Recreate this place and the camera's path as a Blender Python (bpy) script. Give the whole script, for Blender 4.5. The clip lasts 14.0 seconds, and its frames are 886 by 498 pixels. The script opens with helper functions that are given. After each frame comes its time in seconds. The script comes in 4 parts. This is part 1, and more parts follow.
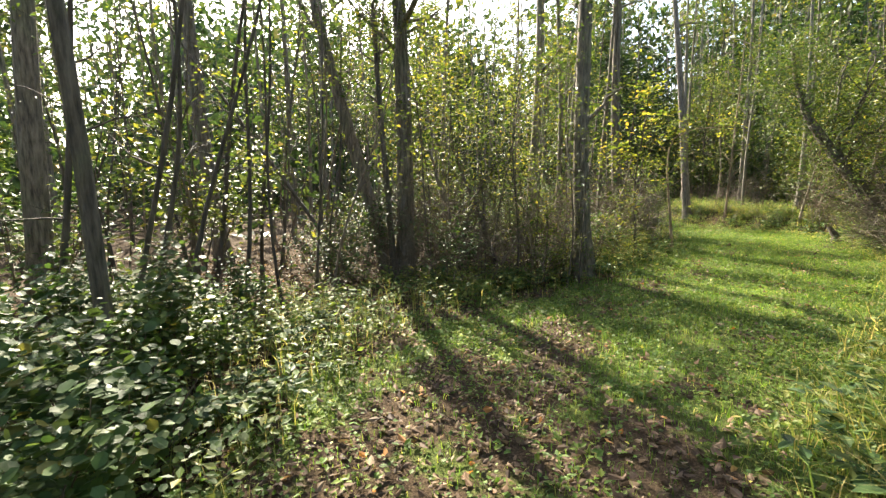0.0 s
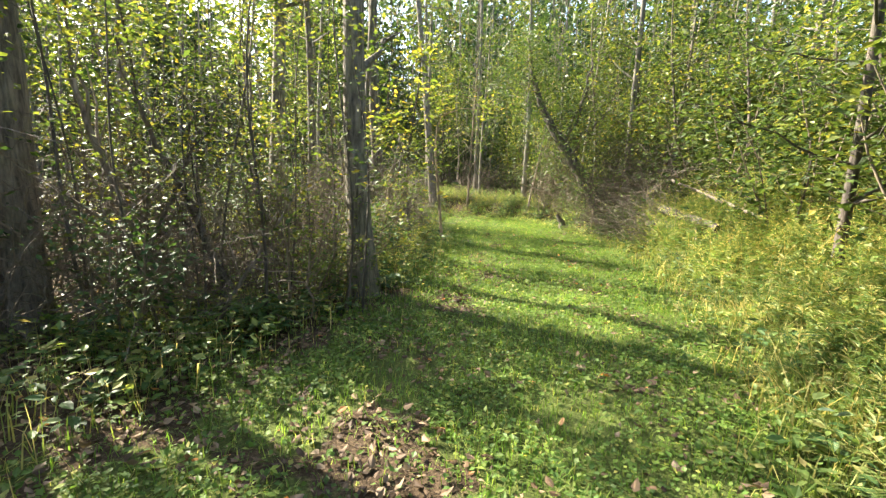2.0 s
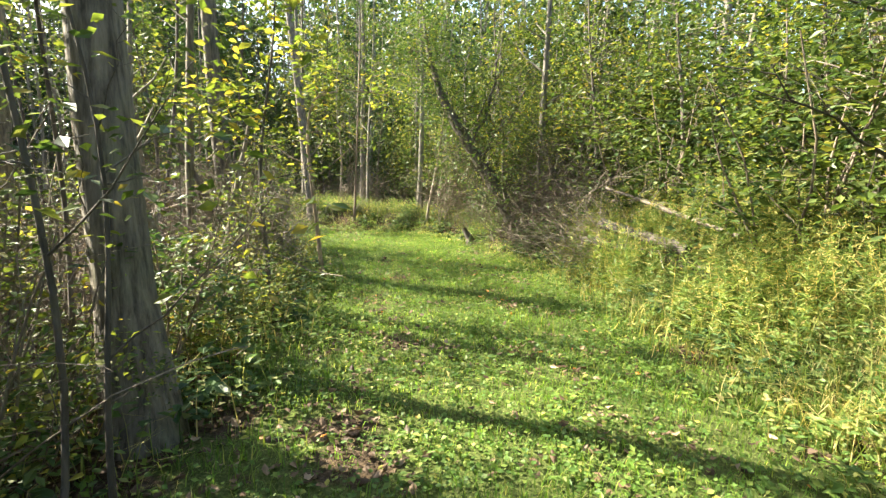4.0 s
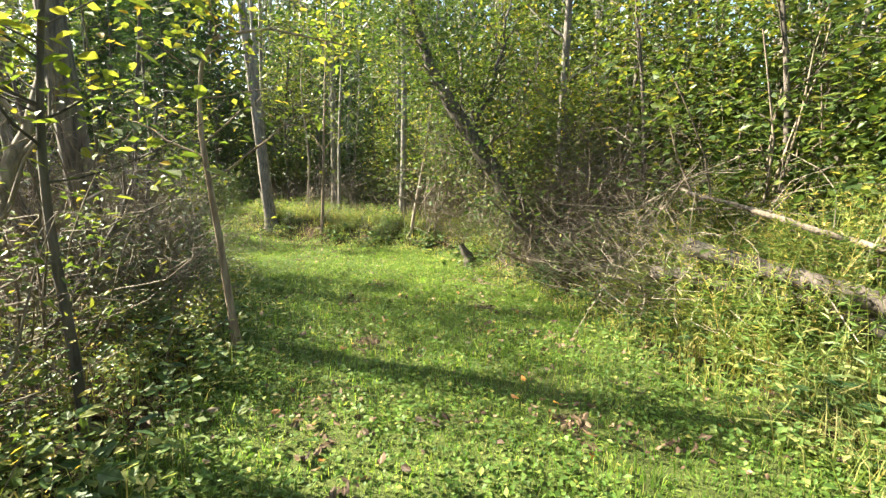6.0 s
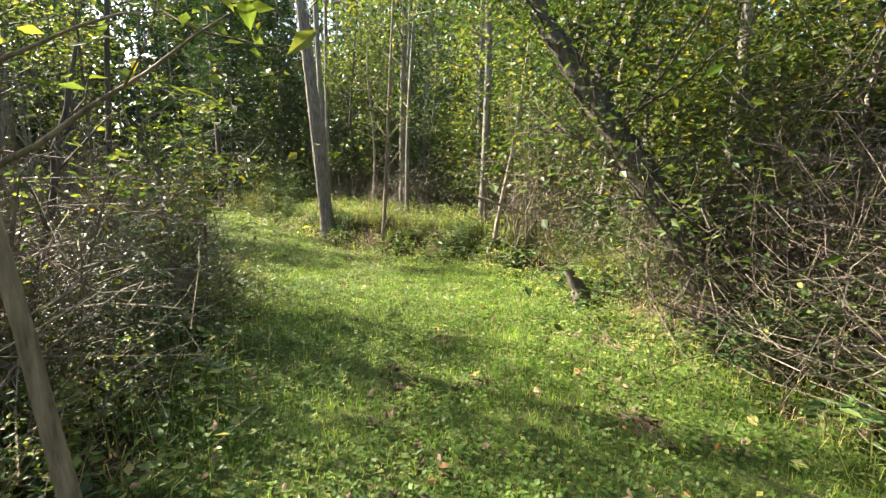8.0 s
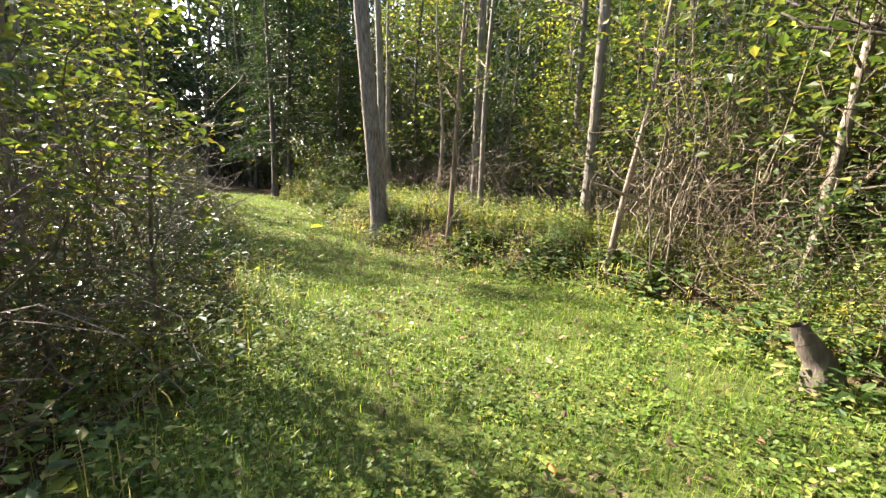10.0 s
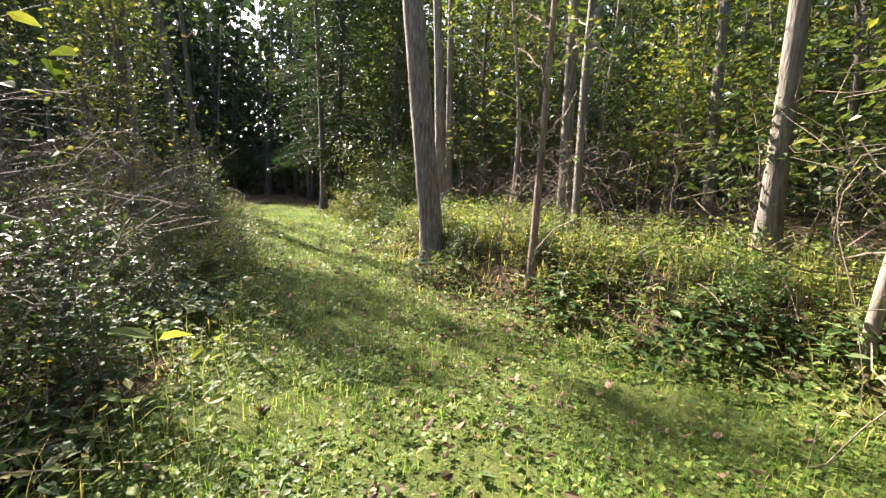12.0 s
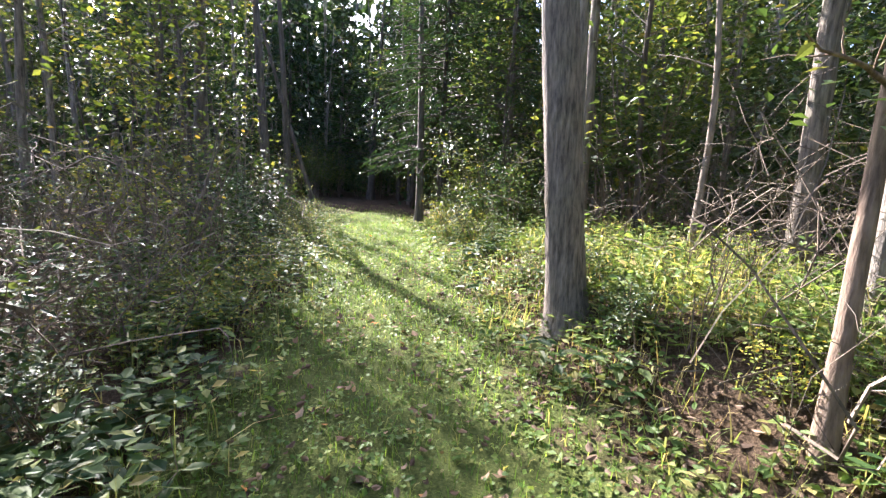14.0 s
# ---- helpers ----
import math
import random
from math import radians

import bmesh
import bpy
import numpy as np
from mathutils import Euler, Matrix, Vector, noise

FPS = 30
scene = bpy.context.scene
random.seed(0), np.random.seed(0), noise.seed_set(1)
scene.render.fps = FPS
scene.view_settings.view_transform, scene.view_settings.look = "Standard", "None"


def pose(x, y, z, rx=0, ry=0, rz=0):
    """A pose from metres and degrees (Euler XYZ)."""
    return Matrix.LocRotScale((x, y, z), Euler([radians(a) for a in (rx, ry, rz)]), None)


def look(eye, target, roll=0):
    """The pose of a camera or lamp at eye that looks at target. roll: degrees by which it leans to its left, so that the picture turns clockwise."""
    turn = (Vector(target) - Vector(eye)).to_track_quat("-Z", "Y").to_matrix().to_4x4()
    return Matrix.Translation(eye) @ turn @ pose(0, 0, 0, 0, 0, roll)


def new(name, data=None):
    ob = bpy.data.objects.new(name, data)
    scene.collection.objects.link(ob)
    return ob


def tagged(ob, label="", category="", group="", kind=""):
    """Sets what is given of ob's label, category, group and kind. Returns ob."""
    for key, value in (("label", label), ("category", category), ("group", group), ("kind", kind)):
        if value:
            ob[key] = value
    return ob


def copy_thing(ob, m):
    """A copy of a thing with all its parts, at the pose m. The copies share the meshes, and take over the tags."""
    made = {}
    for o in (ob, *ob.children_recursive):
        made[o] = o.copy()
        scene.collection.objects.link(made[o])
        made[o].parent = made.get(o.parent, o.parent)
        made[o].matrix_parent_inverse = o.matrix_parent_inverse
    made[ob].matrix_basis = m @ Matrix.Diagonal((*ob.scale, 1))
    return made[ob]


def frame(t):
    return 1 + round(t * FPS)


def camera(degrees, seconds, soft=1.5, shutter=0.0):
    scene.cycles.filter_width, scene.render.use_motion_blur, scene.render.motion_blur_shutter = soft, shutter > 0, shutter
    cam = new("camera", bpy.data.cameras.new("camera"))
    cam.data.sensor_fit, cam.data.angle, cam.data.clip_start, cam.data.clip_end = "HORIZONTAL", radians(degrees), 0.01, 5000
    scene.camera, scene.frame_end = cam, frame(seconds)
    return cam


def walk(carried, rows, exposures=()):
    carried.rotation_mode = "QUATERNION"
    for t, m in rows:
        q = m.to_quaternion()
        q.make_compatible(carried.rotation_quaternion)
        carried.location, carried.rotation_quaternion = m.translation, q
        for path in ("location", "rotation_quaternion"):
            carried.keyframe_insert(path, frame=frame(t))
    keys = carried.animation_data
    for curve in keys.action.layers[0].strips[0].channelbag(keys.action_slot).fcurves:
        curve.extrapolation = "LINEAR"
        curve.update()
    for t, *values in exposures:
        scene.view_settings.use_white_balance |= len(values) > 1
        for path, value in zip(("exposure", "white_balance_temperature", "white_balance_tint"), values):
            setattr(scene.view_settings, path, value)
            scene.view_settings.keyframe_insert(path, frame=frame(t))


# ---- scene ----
cam = camera(88.8, 14.0, 1.4)
PATH = [
    (0, (-0.001, -0.526, 1.611), (-0.045, 1.454, 1.335), -0.6),
    (0.5, (-0.089, 0.144, 1.57), (0.141, 2.109, 1.277), -0.5),
    (1, (-0.062, 0.814, 1.552), (0.499, 2.709, 1.248), 0.8),
    (1.5, (0.03, 1.508, 1.559), (0.904, 3.279, 1.249), 1.6),
    (2, (0.281, 2.151, 1.516), (1.308, 3.835, 1.185), 1.9),
    (2.5, (0.526, 2.776, 1.527), (1.736, 4.334, 1.198), 2.0),
    (3, (0.893, 3.28, 1.516), (2.205, 4.76, 1.219), 1.9),
    (3.5, (1.276, 3.801, 1.515), (2.641, 5.236, 1.233), 2.1),
    (3.7, (1.439, 4.036, 1.515), (2.832, 5.442, 1.229), 2.2),
    (5.8, (3.466, 6.224, 1.53), (4.932, 7.555, 1.248), 1.0),
    (6, (3.632, 6.423, 1.524), (5.096, 7.756, 1.244), 1.3),
    (6.5, (4.08, 6.849, 1.525), (5.494, 8.236, 1.244), 1.2),
    (7, (4.551, 7.35, 1.508), (5.916, 8.784, 1.224), 1.4),
    (7.5, (4.983, 7.876, 1.53), (6.302, 9.35, 1.237), 1.3),
    (8, (5.415, 8.404, 1.537), (6.624, 9.968, 1.232), 1.3),
    (8.5, (5.77, 8.977, 1.534), (6.925, 10.583, 1.235), 1.4),
    (8.7, (5.911, 9.186, 1.527), (7.032, 10.812, 1.216), 1.4),
    (10.8, (7.247, 11.499, 1.262), (8.139, 13.258, 0.932), 2.0),
    (11, (7.361, 11.714, 1.27), (8.235, 13.483, 0.943), 1.9),
    (11.5, (7.653, 12.256, 1.287), (8.421, 14.076, 0.971), 1.7),
    (12, (7.874, 12.873, 1.305), (8.558, 14.727, 0.996), 1.3),
    (12.5, (8.103, 13.459, 1.322), (8.642, 15.362, 1.026), 1.1),
    (13, (8.257, 14.105, 1.332), (8.709, 16.035, 1.068), 1.3),
    (13.5, (8.391, 14.732, 1.336), (8.733, 16.683, 1.062), 1.7),
    (14, (8.44, 15.376, 1.356), (8.681, 17.339, 1.056), 2.4),
]
walk(cam, [(t, look(*p)) for t, *p in PATH], [(0, 2.58, 6950, 10), (2, 2.98, 6800, 8), (7, 2.95, 6800, 5), (8.5, 2.76, 6700, 12), (11, 2.92, 6900, 18), (12, 2.72, 6600, 19), (13, 2.95, 6000, 20), (14, 3.05, 5900, 24)])

# ---- light ----
SUN = Vector((-0.36, 0.73, 0.66)).normalized()
world = bpy.data.worlds.new("sky")
scene.world = world
world.use_nodes = True
wn = world.node_tree.nodes
sky = wn.new("ShaderNodeTexSky")
sky.sky_type = "NISHITA"
sky.sun_disc = False
sky.sun_elevation = math.asin(SUN.z)
sky.sun_rotation = math.atan2(SUN.x, SUN.y)
sky.air_density, sky.dust_density, sky.ozone_density = 1.0, 2.5, 1.0
wn["Background"].inputs["Strength"].default_value = 0.10
world.node_tree.links.new(sky.outputs[0], wn["Background"].inputs["Color"])
lamp = bpy.data.lights.new("sun", "SUN")
lamp.energy, lamp.angle, lamp.color = 5.0, radians(0.6), (1.0, 0.93, 0.8)
sun = new("sun", lamp)
sun.matrix_world = look(SUN * 60, (0, 0, 0))

# ---- materials ----


def nodes_of(name):
    mat = bpy.data.materials.new(name)
    mat.use_nodes = True
    tree = mat.node_tree
    return mat, tree, tree.nodes["Principled BSDF"], tree.links.new


def ramp_of(tree, stops, interpolation="LINEAR"):
    ramp = tree.nodes.new("ShaderNodeValToRGB")
    ramp.color_ramp.interpolation = interpolation
    el = ramp.color_ramp.elements
    while len(el) < len(stops):
        el.new(0.5)
    for e, (p, c) in zip(el, stops):
        e.position, e.color = p, (*c, 1)
    return ramp


def noise_of(tree, scale, detail=4, rough=0.6, stretch=None, space="Object"):
    co = tree.nodes.new("ShaderNodeTexCoord")
    tex = tree.nodes.new("ShaderNodeTexNoise")
    tex.inputs["Scale"].default_value = scale
    tex.inputs["Detail"].default_value = detail
    tex.inputs["Roughness"].default_value = rough
    if stretch:
        m = tree.nodes.new("ShaderNodeMapping")
        m.inputs["Scale"].default_value = stretch
        tree.links.new(co.outputs[space], m.inputs["Vector"])
        tree.links.new(m.outputs[0], tex.inputs["Vector"])
    else:
        tree.links.new(co.outputs[space], tex.inputs["Vector"])
    return tex


def mix_of(tree, kind, factor, a, b):
    m = tree.nodes.new("ShaderNodeMix")
    m.data_type, m.blend_type = "RGBA", kind
    for key, value in (("Factor", factor), ("A", a), ("B", b)):
        sock = [s for s in m.inputs if s.name == key and s.enabled][0]
        if isinstance(value, (int, float)):
            sock.default_value = value
        elif isinstance(value, tuple):
            sock.default_value = (*value, 1)
        else:
            tree.links.new(value, sock)
    return [s for s in m.outputs if s.enabled][0]


def leaf_material(name, stops, glow=0.4, rough=0.45, mottle=14.0, patch=(0.9, 0.78, 1.2)):
    """Thin leaf: colour by piece, mottled, and letting light through."""
    mat, tree, bsdf, link = nodes_of(name)
    geo = tree.nodes.new("ShaderNodeNewGeometry")
    ramp = ramp_of(tree, stops)
    link(geo.outputs["Random Per Island"], ramp.inputs[0])
    spots = noise_of(tree, mottle, 3)
    tone = ramp_of(tree, [(0.3, (0.72, 0.72, 0.72)), (0.7, (1.18, 1.18, 1.1))])
    link(spots.outputs[0], tone.inputs[0])
    col = mix_of(tree, "MULTIPLY", 1.0, ramp.outputs[0], tone.outputs[0])
    info = tree.nodes.new("ShaderNodeObjectInfo")
    own = ramp_of(tree, [(0.0, (0.72, 0.78, 0.85)), (0.5, (1.0, 1.0, 1.0)), (1.0, (1.3, 1.16, 1.0))])
    link(info.outputs["Random"], own.inputs[0])
    col = mix_of(tree, "MULTIPLY", 1.0, col, own.outputs[0])
    wide = noise_of(tree, patch[0], 3)
    low, high = patch[1], patch[2]
    tint = ramp_of(tree, [(0.35, (low, low * 1.06, low * 1.12)), (0.65, (high * 1.02, high * 0.98, high * 0.9))])
    link(wide.outputs[0], tint.inputs[0])
    col = mix_of(tree, "MULTIPLY", 1.0, col, tint.outputs[0])
    link(col, bsdf.inputs["Base Color"])
    bsdf.inputs["Roughness"].default_value = rough
    bsdf.inputs["Specular IOR Level"].default_value = 0.22
    thin = tree.nodes.new("ShaderNodeBsdfTranslucent")
    link(mix_of(tree, "MULTIPLY", 1.0, col, (1.5, 1.5, 0.9)), thin.inputs["Color"])
    both = tree.nodes.new("ShaderNodeMixShader")
    both.inputs[0].default_value = glow
    link(bsdf.outputs[0], both.inputs[1])
    link(thin.outputs[0], both.inputs[2])
    link(both.outputs[0], tree.nodes["Material Output"].inputs[0])
    return mat


def bark_material(name, dark, light, scale=18.0, depth=0.6, tint=None):
    mat, tree, bsdf, link = nodes_of(name)
    ridges = noise_of(tree, scale, 6, 0.65, (1, 1, 0.16))
    blots = noise_of(tree, 2.3, 3)
    ramp = ramp_of(tree, [(0.33, dark), (0.68, light)])
    link(ridges.outputs[0], ramp.inputs[0])
    lichen = ramp_of(tree, [(0.5, (1, 1, 1)), (0.72, tint or (0.8, 0.95, 0.75))])
    link(blots.outputs[0], lichen.inputs[0])
    info = tree.nodes.new("ShaderNodeObjectInfo")
    own = ramp_of(tree, [(0.0, (0.75, 0.73, 0.7)), (1.0, (1.2, 1.2, 1.18))])
    link(info.outputs["Random"], own.inputs[0])
    col = mix_of(tree, "MULTIPLY", 1.0, ramp.outputs[0], lichen.outputs[0])
    link(mix_of(tree, "MULTIPLY", 1.0, col, own.outputs[0]), bsdf.inputs["Base Color"])
    bsdf.inputs["Roughness"].default_value = 0.9
    bump = tree.nodes.new("ShaderNodeBump")
    bump.inputs["Strength"].default_value = depth
    bump.inputs["Distance"].default_value = 0.03
    link(ridges.outputs[0], bump.inputs["Height"])
    link(bump.outputs[0], bsdf.inputs["Normal"])
    return mat


def ground_material():
    mat, tree, bsdf, link = nodes_of("forest_ground")
    fine = noise_of(tree, 60, 5, 0.7)
    mid = noise_of(tree, 5, 5, 0.6)
    at = tree.nodes.new("ShaderNodeAttribute")
    at.attribute_name = "turf"
    soil = ramp_of(tree, [(0.3, (0.022, 0.015, 0.009)), (0.5, (0.06, 0.042, 0.026)), (0.72, (0.15, 0.105, 0.066))])
    link(fine.outputs[0], soil.inputs[0])
    turf = ramp_of(tree, [(0.32, (0.03, 0.042, 0.012)), (0.55, (0.085, 0.105, 0.028)), (0.75, (0.16, 0.17, 0.055))])
    link(fine.outputs[0], turf.inputs[0])
    add = tree.nodes.new("ShaderNodeMath")
    add.operation = "ADD"
    link(at.outputs["Fac"], add.inputs[0])
    link(mid.outputs[0], add.inputs[1])
    edge = ramp_of(tree, [(0.85, (0, 0, 0)), (1.1, (1, 1, 1))])
    edge.color_ramp.elements[1].position = 1.0
    link(add.outputs[0], edge.inputs[0])
    link(mix_of(tree, "MIX", edge.outputs[0], soil.outputs[0], turf.outputs[0]), bsdf.inputs["Base Color"])
    bsdf.inputs["Roughness"].default_value = 1.0
    bsdf.inputs["Specular IOR Level"].default_value = 0.1
    bump = tree.nodes.new("ShaderNodeBump")
    bump.inputs["Strength"].default_value = 0.8
    bump.inputs["Distance"].default_value = 0.03
    link(fine.outputs[0], bump.inputs["Height"])
    link(bump.outputs[0], bsdf.inputs["Normal"])
    return mat


GROUND = ground_material()
LEAF = leaf_material("leaf_green", [(0.0, (0.035, 0.062, 0.018)), (0.5, (0.066, 0.102, 0.026)), (0.85, (0.115, 0.145, 0.036)), (1.0, (0.24, 0.21, 0.05))], 0.36)
LEAF_DARK = leaf_material("leaf_dark", [(0.0, (0.024, 0.046, 0.018)), (0.6, (0.046, 0.08, 0.028)), (0.95, (0.1, 0.125, 0.04)), (1.0, (0.16, 0.12, 0.05))], 0.26)
LEAF_YELLOW = leaf_material("leaf_yellow_green", [(0.0, (0.055, 0.09, 0.02)), (0.5, (0.11, 0.15, 0.03)), (0.88, (0.23, 0.235, 0.045)), (1.0, (0.36, 0.26, 0.05))], 0.42)
LEAF_SHRUB = leaf_material("leaf_shrub", [(0.0, (0.035, 0.07, 0.022)), (0.6, (0.07, 0.12, 0.035)), (0.9, (0.125, 0.165, 0.05)), (1.0, (0.22, 0.2, 0.055))], 0.3, 0.5)
NEEDLE = leaf_material("needle_dark", [(0.0, (0.018, 0.042, 0.018)), (0.7, (0.035, 0.07, 0.026)), (1.0, (0.07, 0.1, 0.035))], 0.15)
GRASS = leaf_material("grass_green", [(0.0, (0.08, 0.16, 0.022)), (0.55, (0.145, 0.25, 0.04)), (0.87, (0.26, 0.32, 0.065)), (1.0, (0.44, 0.37, 0.15))], 0.52, 0.45, 14.0, (1.9, 0.58, 1.32))
CLOVER = leaf_material("clover_green", [(0.0, (0.075, 0.14, 0.028)), (0.6, (0.135, 0.21, 0.042)), (0.92, (0.22, 0.27, 0.06)), (1.0, (0.38, 0.33, 0.09))], 0.4, 0.5, 14.0, (1.6, 0.62, 1.25))
HERB = leaf_material("herb_green", [(0.0, (0.07, 0.125, 0.03)), (0.5, (0.13, 0.19, 0.05)), (0.88, (0.235, 0.25, 0.08)), (1.0, (0.38, 0.31, 0.12))], 0.42, 0.5)
STRAW = leaf_material("grass_straw", [(0.0, (0.09, 0.15, 0.035)), (0.5, (0.19, 0.235, 0.07)), (0.8, (0.34, 0.3, 0.13)), (1.0, (0.48, 0.39, 0.19))], 0.42, 0.6)
DEAD = leaf_material("leaf_dead", [(0.0, (0.045, 0.028, 0.018)), (0.4, (0.11, 0.07, 0.045)), (0.8, (0.22, 0.15, 0.1)), (0.96, (0.32, 0.23, 0.16)), (1.0, (0.5, 0.2, 0.04))], 0.18, 0.7)
BARK = bark_material("bark_grey_brown", (0.045, 0.037, 0.03), (0.26, 0.22, 0.175), 26, 0.8)
BARK_PALE = bark_material("bark_pale_grey", (0.07, 0.06, 0.05), (0.27, 0.24, 0.2), 26, 0.9)
BARK_FURROWED = bark_material("bark_furrowed", (0.045, 0.037, 0.03), (0.27, 0.225, 0.18), 34, 1.0, (0.9, 0.95, 0.85))
BARK_DARK = bark_material("bark_dark", (0.03, 0.024, 0.02), (0.13, 0.105, 0.085))
BARK_RED = bark_material("bark_red_brown", (0.09, 0.06, 0.04), (0.33, 0.245, 0.175), 22)
DRY = bark_material("dry_wood", (0.08, 0.062, 0.046), (0.31, 0.26, 0.205), 30, 0.3, (0.9, 0.88, 0.85))
TWIG_DARK = bark_material("twig_dark_brown", (0.035, 0.026, 0.02), (0.14, 0.105, 0.078), 30, 0.2)
TWIG = bark_material("twig_brown", (0.06, 0.045, 0.034), (0.22, 0.17, 0.125), 30, 0.2)

# ---- geometry kit ----


class Geo:
    """Gathers vertices and faces of three or four corners."""

    def __init__(self):
        self.v, self.f, self.n = [], [], 0

    def add(self, v, f):
        self.v.append(np.asarray(v, float))
        self.f.append(np.asarray(f, int) + self.n)
        self.n += len(v)

    def mesh(self, name, material, smooth=False):
        me = bpy.data.meshes.new(name)
        v = np.concatenate(self.v)
        sizes = np.concatenate([np.full(len(f), f.shape[1]) for f in self.f])
        loops = np.concatenate([f.ravel() for f in self.f])
        me.vertices.add(len(v))
        me.vertices.foreach_set("co", v.astype(np.float32).ravel())
        me.loops.add(len(loops))
        me.loops.foreach_set("vertex_index", loops.astype(np.int32))
        me.polygons.add(len(sizes))
        me.polygons.foreach_set("loop_start", (np.cumsum(sizes) - sizes).astype(np.int32))
        me.update(calc_edges=True)
        me.polygons.foreach_set("use_smooth", np.full(len(sizes), smooth))
        me.materials.append(material)
        return me


def part(name, mesh, parent, label=""):
    ob = new(name, mesh)
    ob.parent = parent
    return tagged(ob, label)


def tube(geo, points, radii, sides=6, rough=0.0, rng=None):
    """A tapering tube along a line of points."""
    p = np.asarray(points, float)
    k = len(p)
    t = np.gradient(p, axis=0)
    t /= np.linalg.norm(t, axis=1)[:, None] + 1e-9
    ref = np.array([0, 0, 1.0]) if abs(t[0, 2]) < 0.8 else np.array([1.0, 0, 0])
    a = np.cross(t, ref)
    a /= np.linalg.norm(a, axis=1)[:, None] + 1e-9
    b = np.cross(t, a)
    ang = np.arange(sides) * 2 * np.pi / sides
    r = np.repeat(np.asarray(radii, float)[:, None], sides, 1)
    if rough:
        r = r * (1 + rough * rng.standard_normal((1, sides)) + 0.5 * rough * rng.standard_normal((k, sides)))
    v = p[:, None] + r[..., None] * (np.cos(ang)[None, :, None] * a[:, None] + np.sin(ang)[None, :, None] * b[:, None])
    i = np.arange(k - 1)[:, None] * sides
    j = np.arange(sides)[None]
    q = (j + 1) % sides
    geo.add(v.reshape(-1, 3), np.stack([i + j, i + q, i + sides + q, i + sides + j], -1).reshape(-1, 4))


def unit(v):
    return v / (np.linalg.norm(v, axis=-1, keepdims=True) + 1e-9)


# leaf outlines: along x, across y, folded in z
OVATE = (np.array([(0, 0, 0), (0.3, 0.26, 0.07), (0.68, 0.2, 0.05), (1, 0, -0.06), (0.68, -0.2, 0.05), (0.3, -0.26, 0.07)]), np.array([(0, 3, 2, 1), (0, 5, 4, 3)]))
PLAIN = (np.array([(0, 0, 0), (0.45, 0.27, 0.06), (1, 0, -0.04), (0.45, -0.27, 0.06)]), np.array([(0, 2, 1), (0, 3, 2)]))
LANCE = (np.array([(0, 0, 0), (0.4, 0.1, 0.03), (1, 0, -0.12), (0.4, -0.1, 0.03)]), np.array([(0, 2, 1), (0, 3, 2)]))
ROUND = (np.array([(0, 0, 0), (0.35, 0.42, 0.05), (0.85, 0.34, 0.03), (1, 0, 0), (0.85, -0.34, 0.03), (0.35, -0.42, 0.05)]), np.array([(0, 3, 2, 1), (0, 5, 4, 3)]))
CURLED = (np.array([(0, 0, 0.1), (0.3, 0.28, 0.18), (0.7, 0.24, 0.0), (1, 0, 0.2), (0.7, -0.22, 0.12), (0.3, -0.3, 0.02)]), np.array([(0, 3, 2, 1), (0, 5, 4, 3)]))


def leaves(geo, shape, pos, along, up, size):
    """Sets one leaf at each place, pointing along, its face towards up."""
    v, f = shape
    x = unit(along)
    y = unit(np.cross(up, x))
    z = np.cross(x, y)
    n = len(pos)
    w = pos[:, None] + size[:, None, None] * (v[None, :, 0:1] * x[:, None] + v[None, :, 1:2] * y[:, None] + v[None, :, 2:3] * z[:, None])
    geo.add(w.reshape(-1, 3), (f[None] + (np.arange(n) * len(v))[:, None, None]).reshape(-1, f.shape[1]))


def blades(geo, pos, height, width, bend, rng):
    """Grass blades of two pieces, each bending over one way."""
    n = len(pos)
    a = rng.uniform(0, 2 * np.pi, n)
    d = np.stack([np.cos(a), np.sin(a), np.zeros(n)], -1)
    s = np.stack([-np.sin(a), np.cos(a), np.zeros(n)], -1)
    up = np.array([0, 0, 1.0])
    h, w, b = height[:, None], width[:, None], bend[:, None]
    m = pos + up * h * 0.6 + d * h * b * 0.3
    t = pos + up * h * (1 - 0.35 * b) + d * h * b
    v = np.stack([pos - s * w / 2, pos + s * w / 2, m + s * w * 0.4, m - s * w * 0.4, t], 1)
    k = (np.arange(n) * 5)[:, None]
    base = geo.n
    geo.add(v.reshape(-1, 3), k + np.array([[0, 1, 2, 3]]))
    geo.f.append(k + np.array([[3, 2, 4]]) + base)


# ---- plan of the glade ----
LEFT = [(-1.3, -8), (-1.4, 0.5), (-1.3, 2.2), (-1.0, 4.2), (0.4, 5.9), (2.1, 6.8), (3.8, 8.6), (5.3, 10.6), (6.0, 12.3), (6.8, 14.0), (7.3, 16.0), (7.5, 19.0), (7.4, 23), (6.7, 27), (5.4, 32), (3.2, 38)]
RIGHT = [(1.4, -8), (1.3, 0.3), (2.2, 2.0), (3.2, 2.9), (4.6, 3.9), (6.6, 5.9), (8.3, 7.9), (9.5, 9.8), (10.3, 11.6), (11.0, 13.2), (10.8, 14.8), (10.2, 16.2), (9.6, 18.2), (9.4, 22), (9.1, 26.5), (8.9, 30.5), (8.0, 34), (6.2, 38)]
RING = np.array(LEFT + RIGHT[::-1])


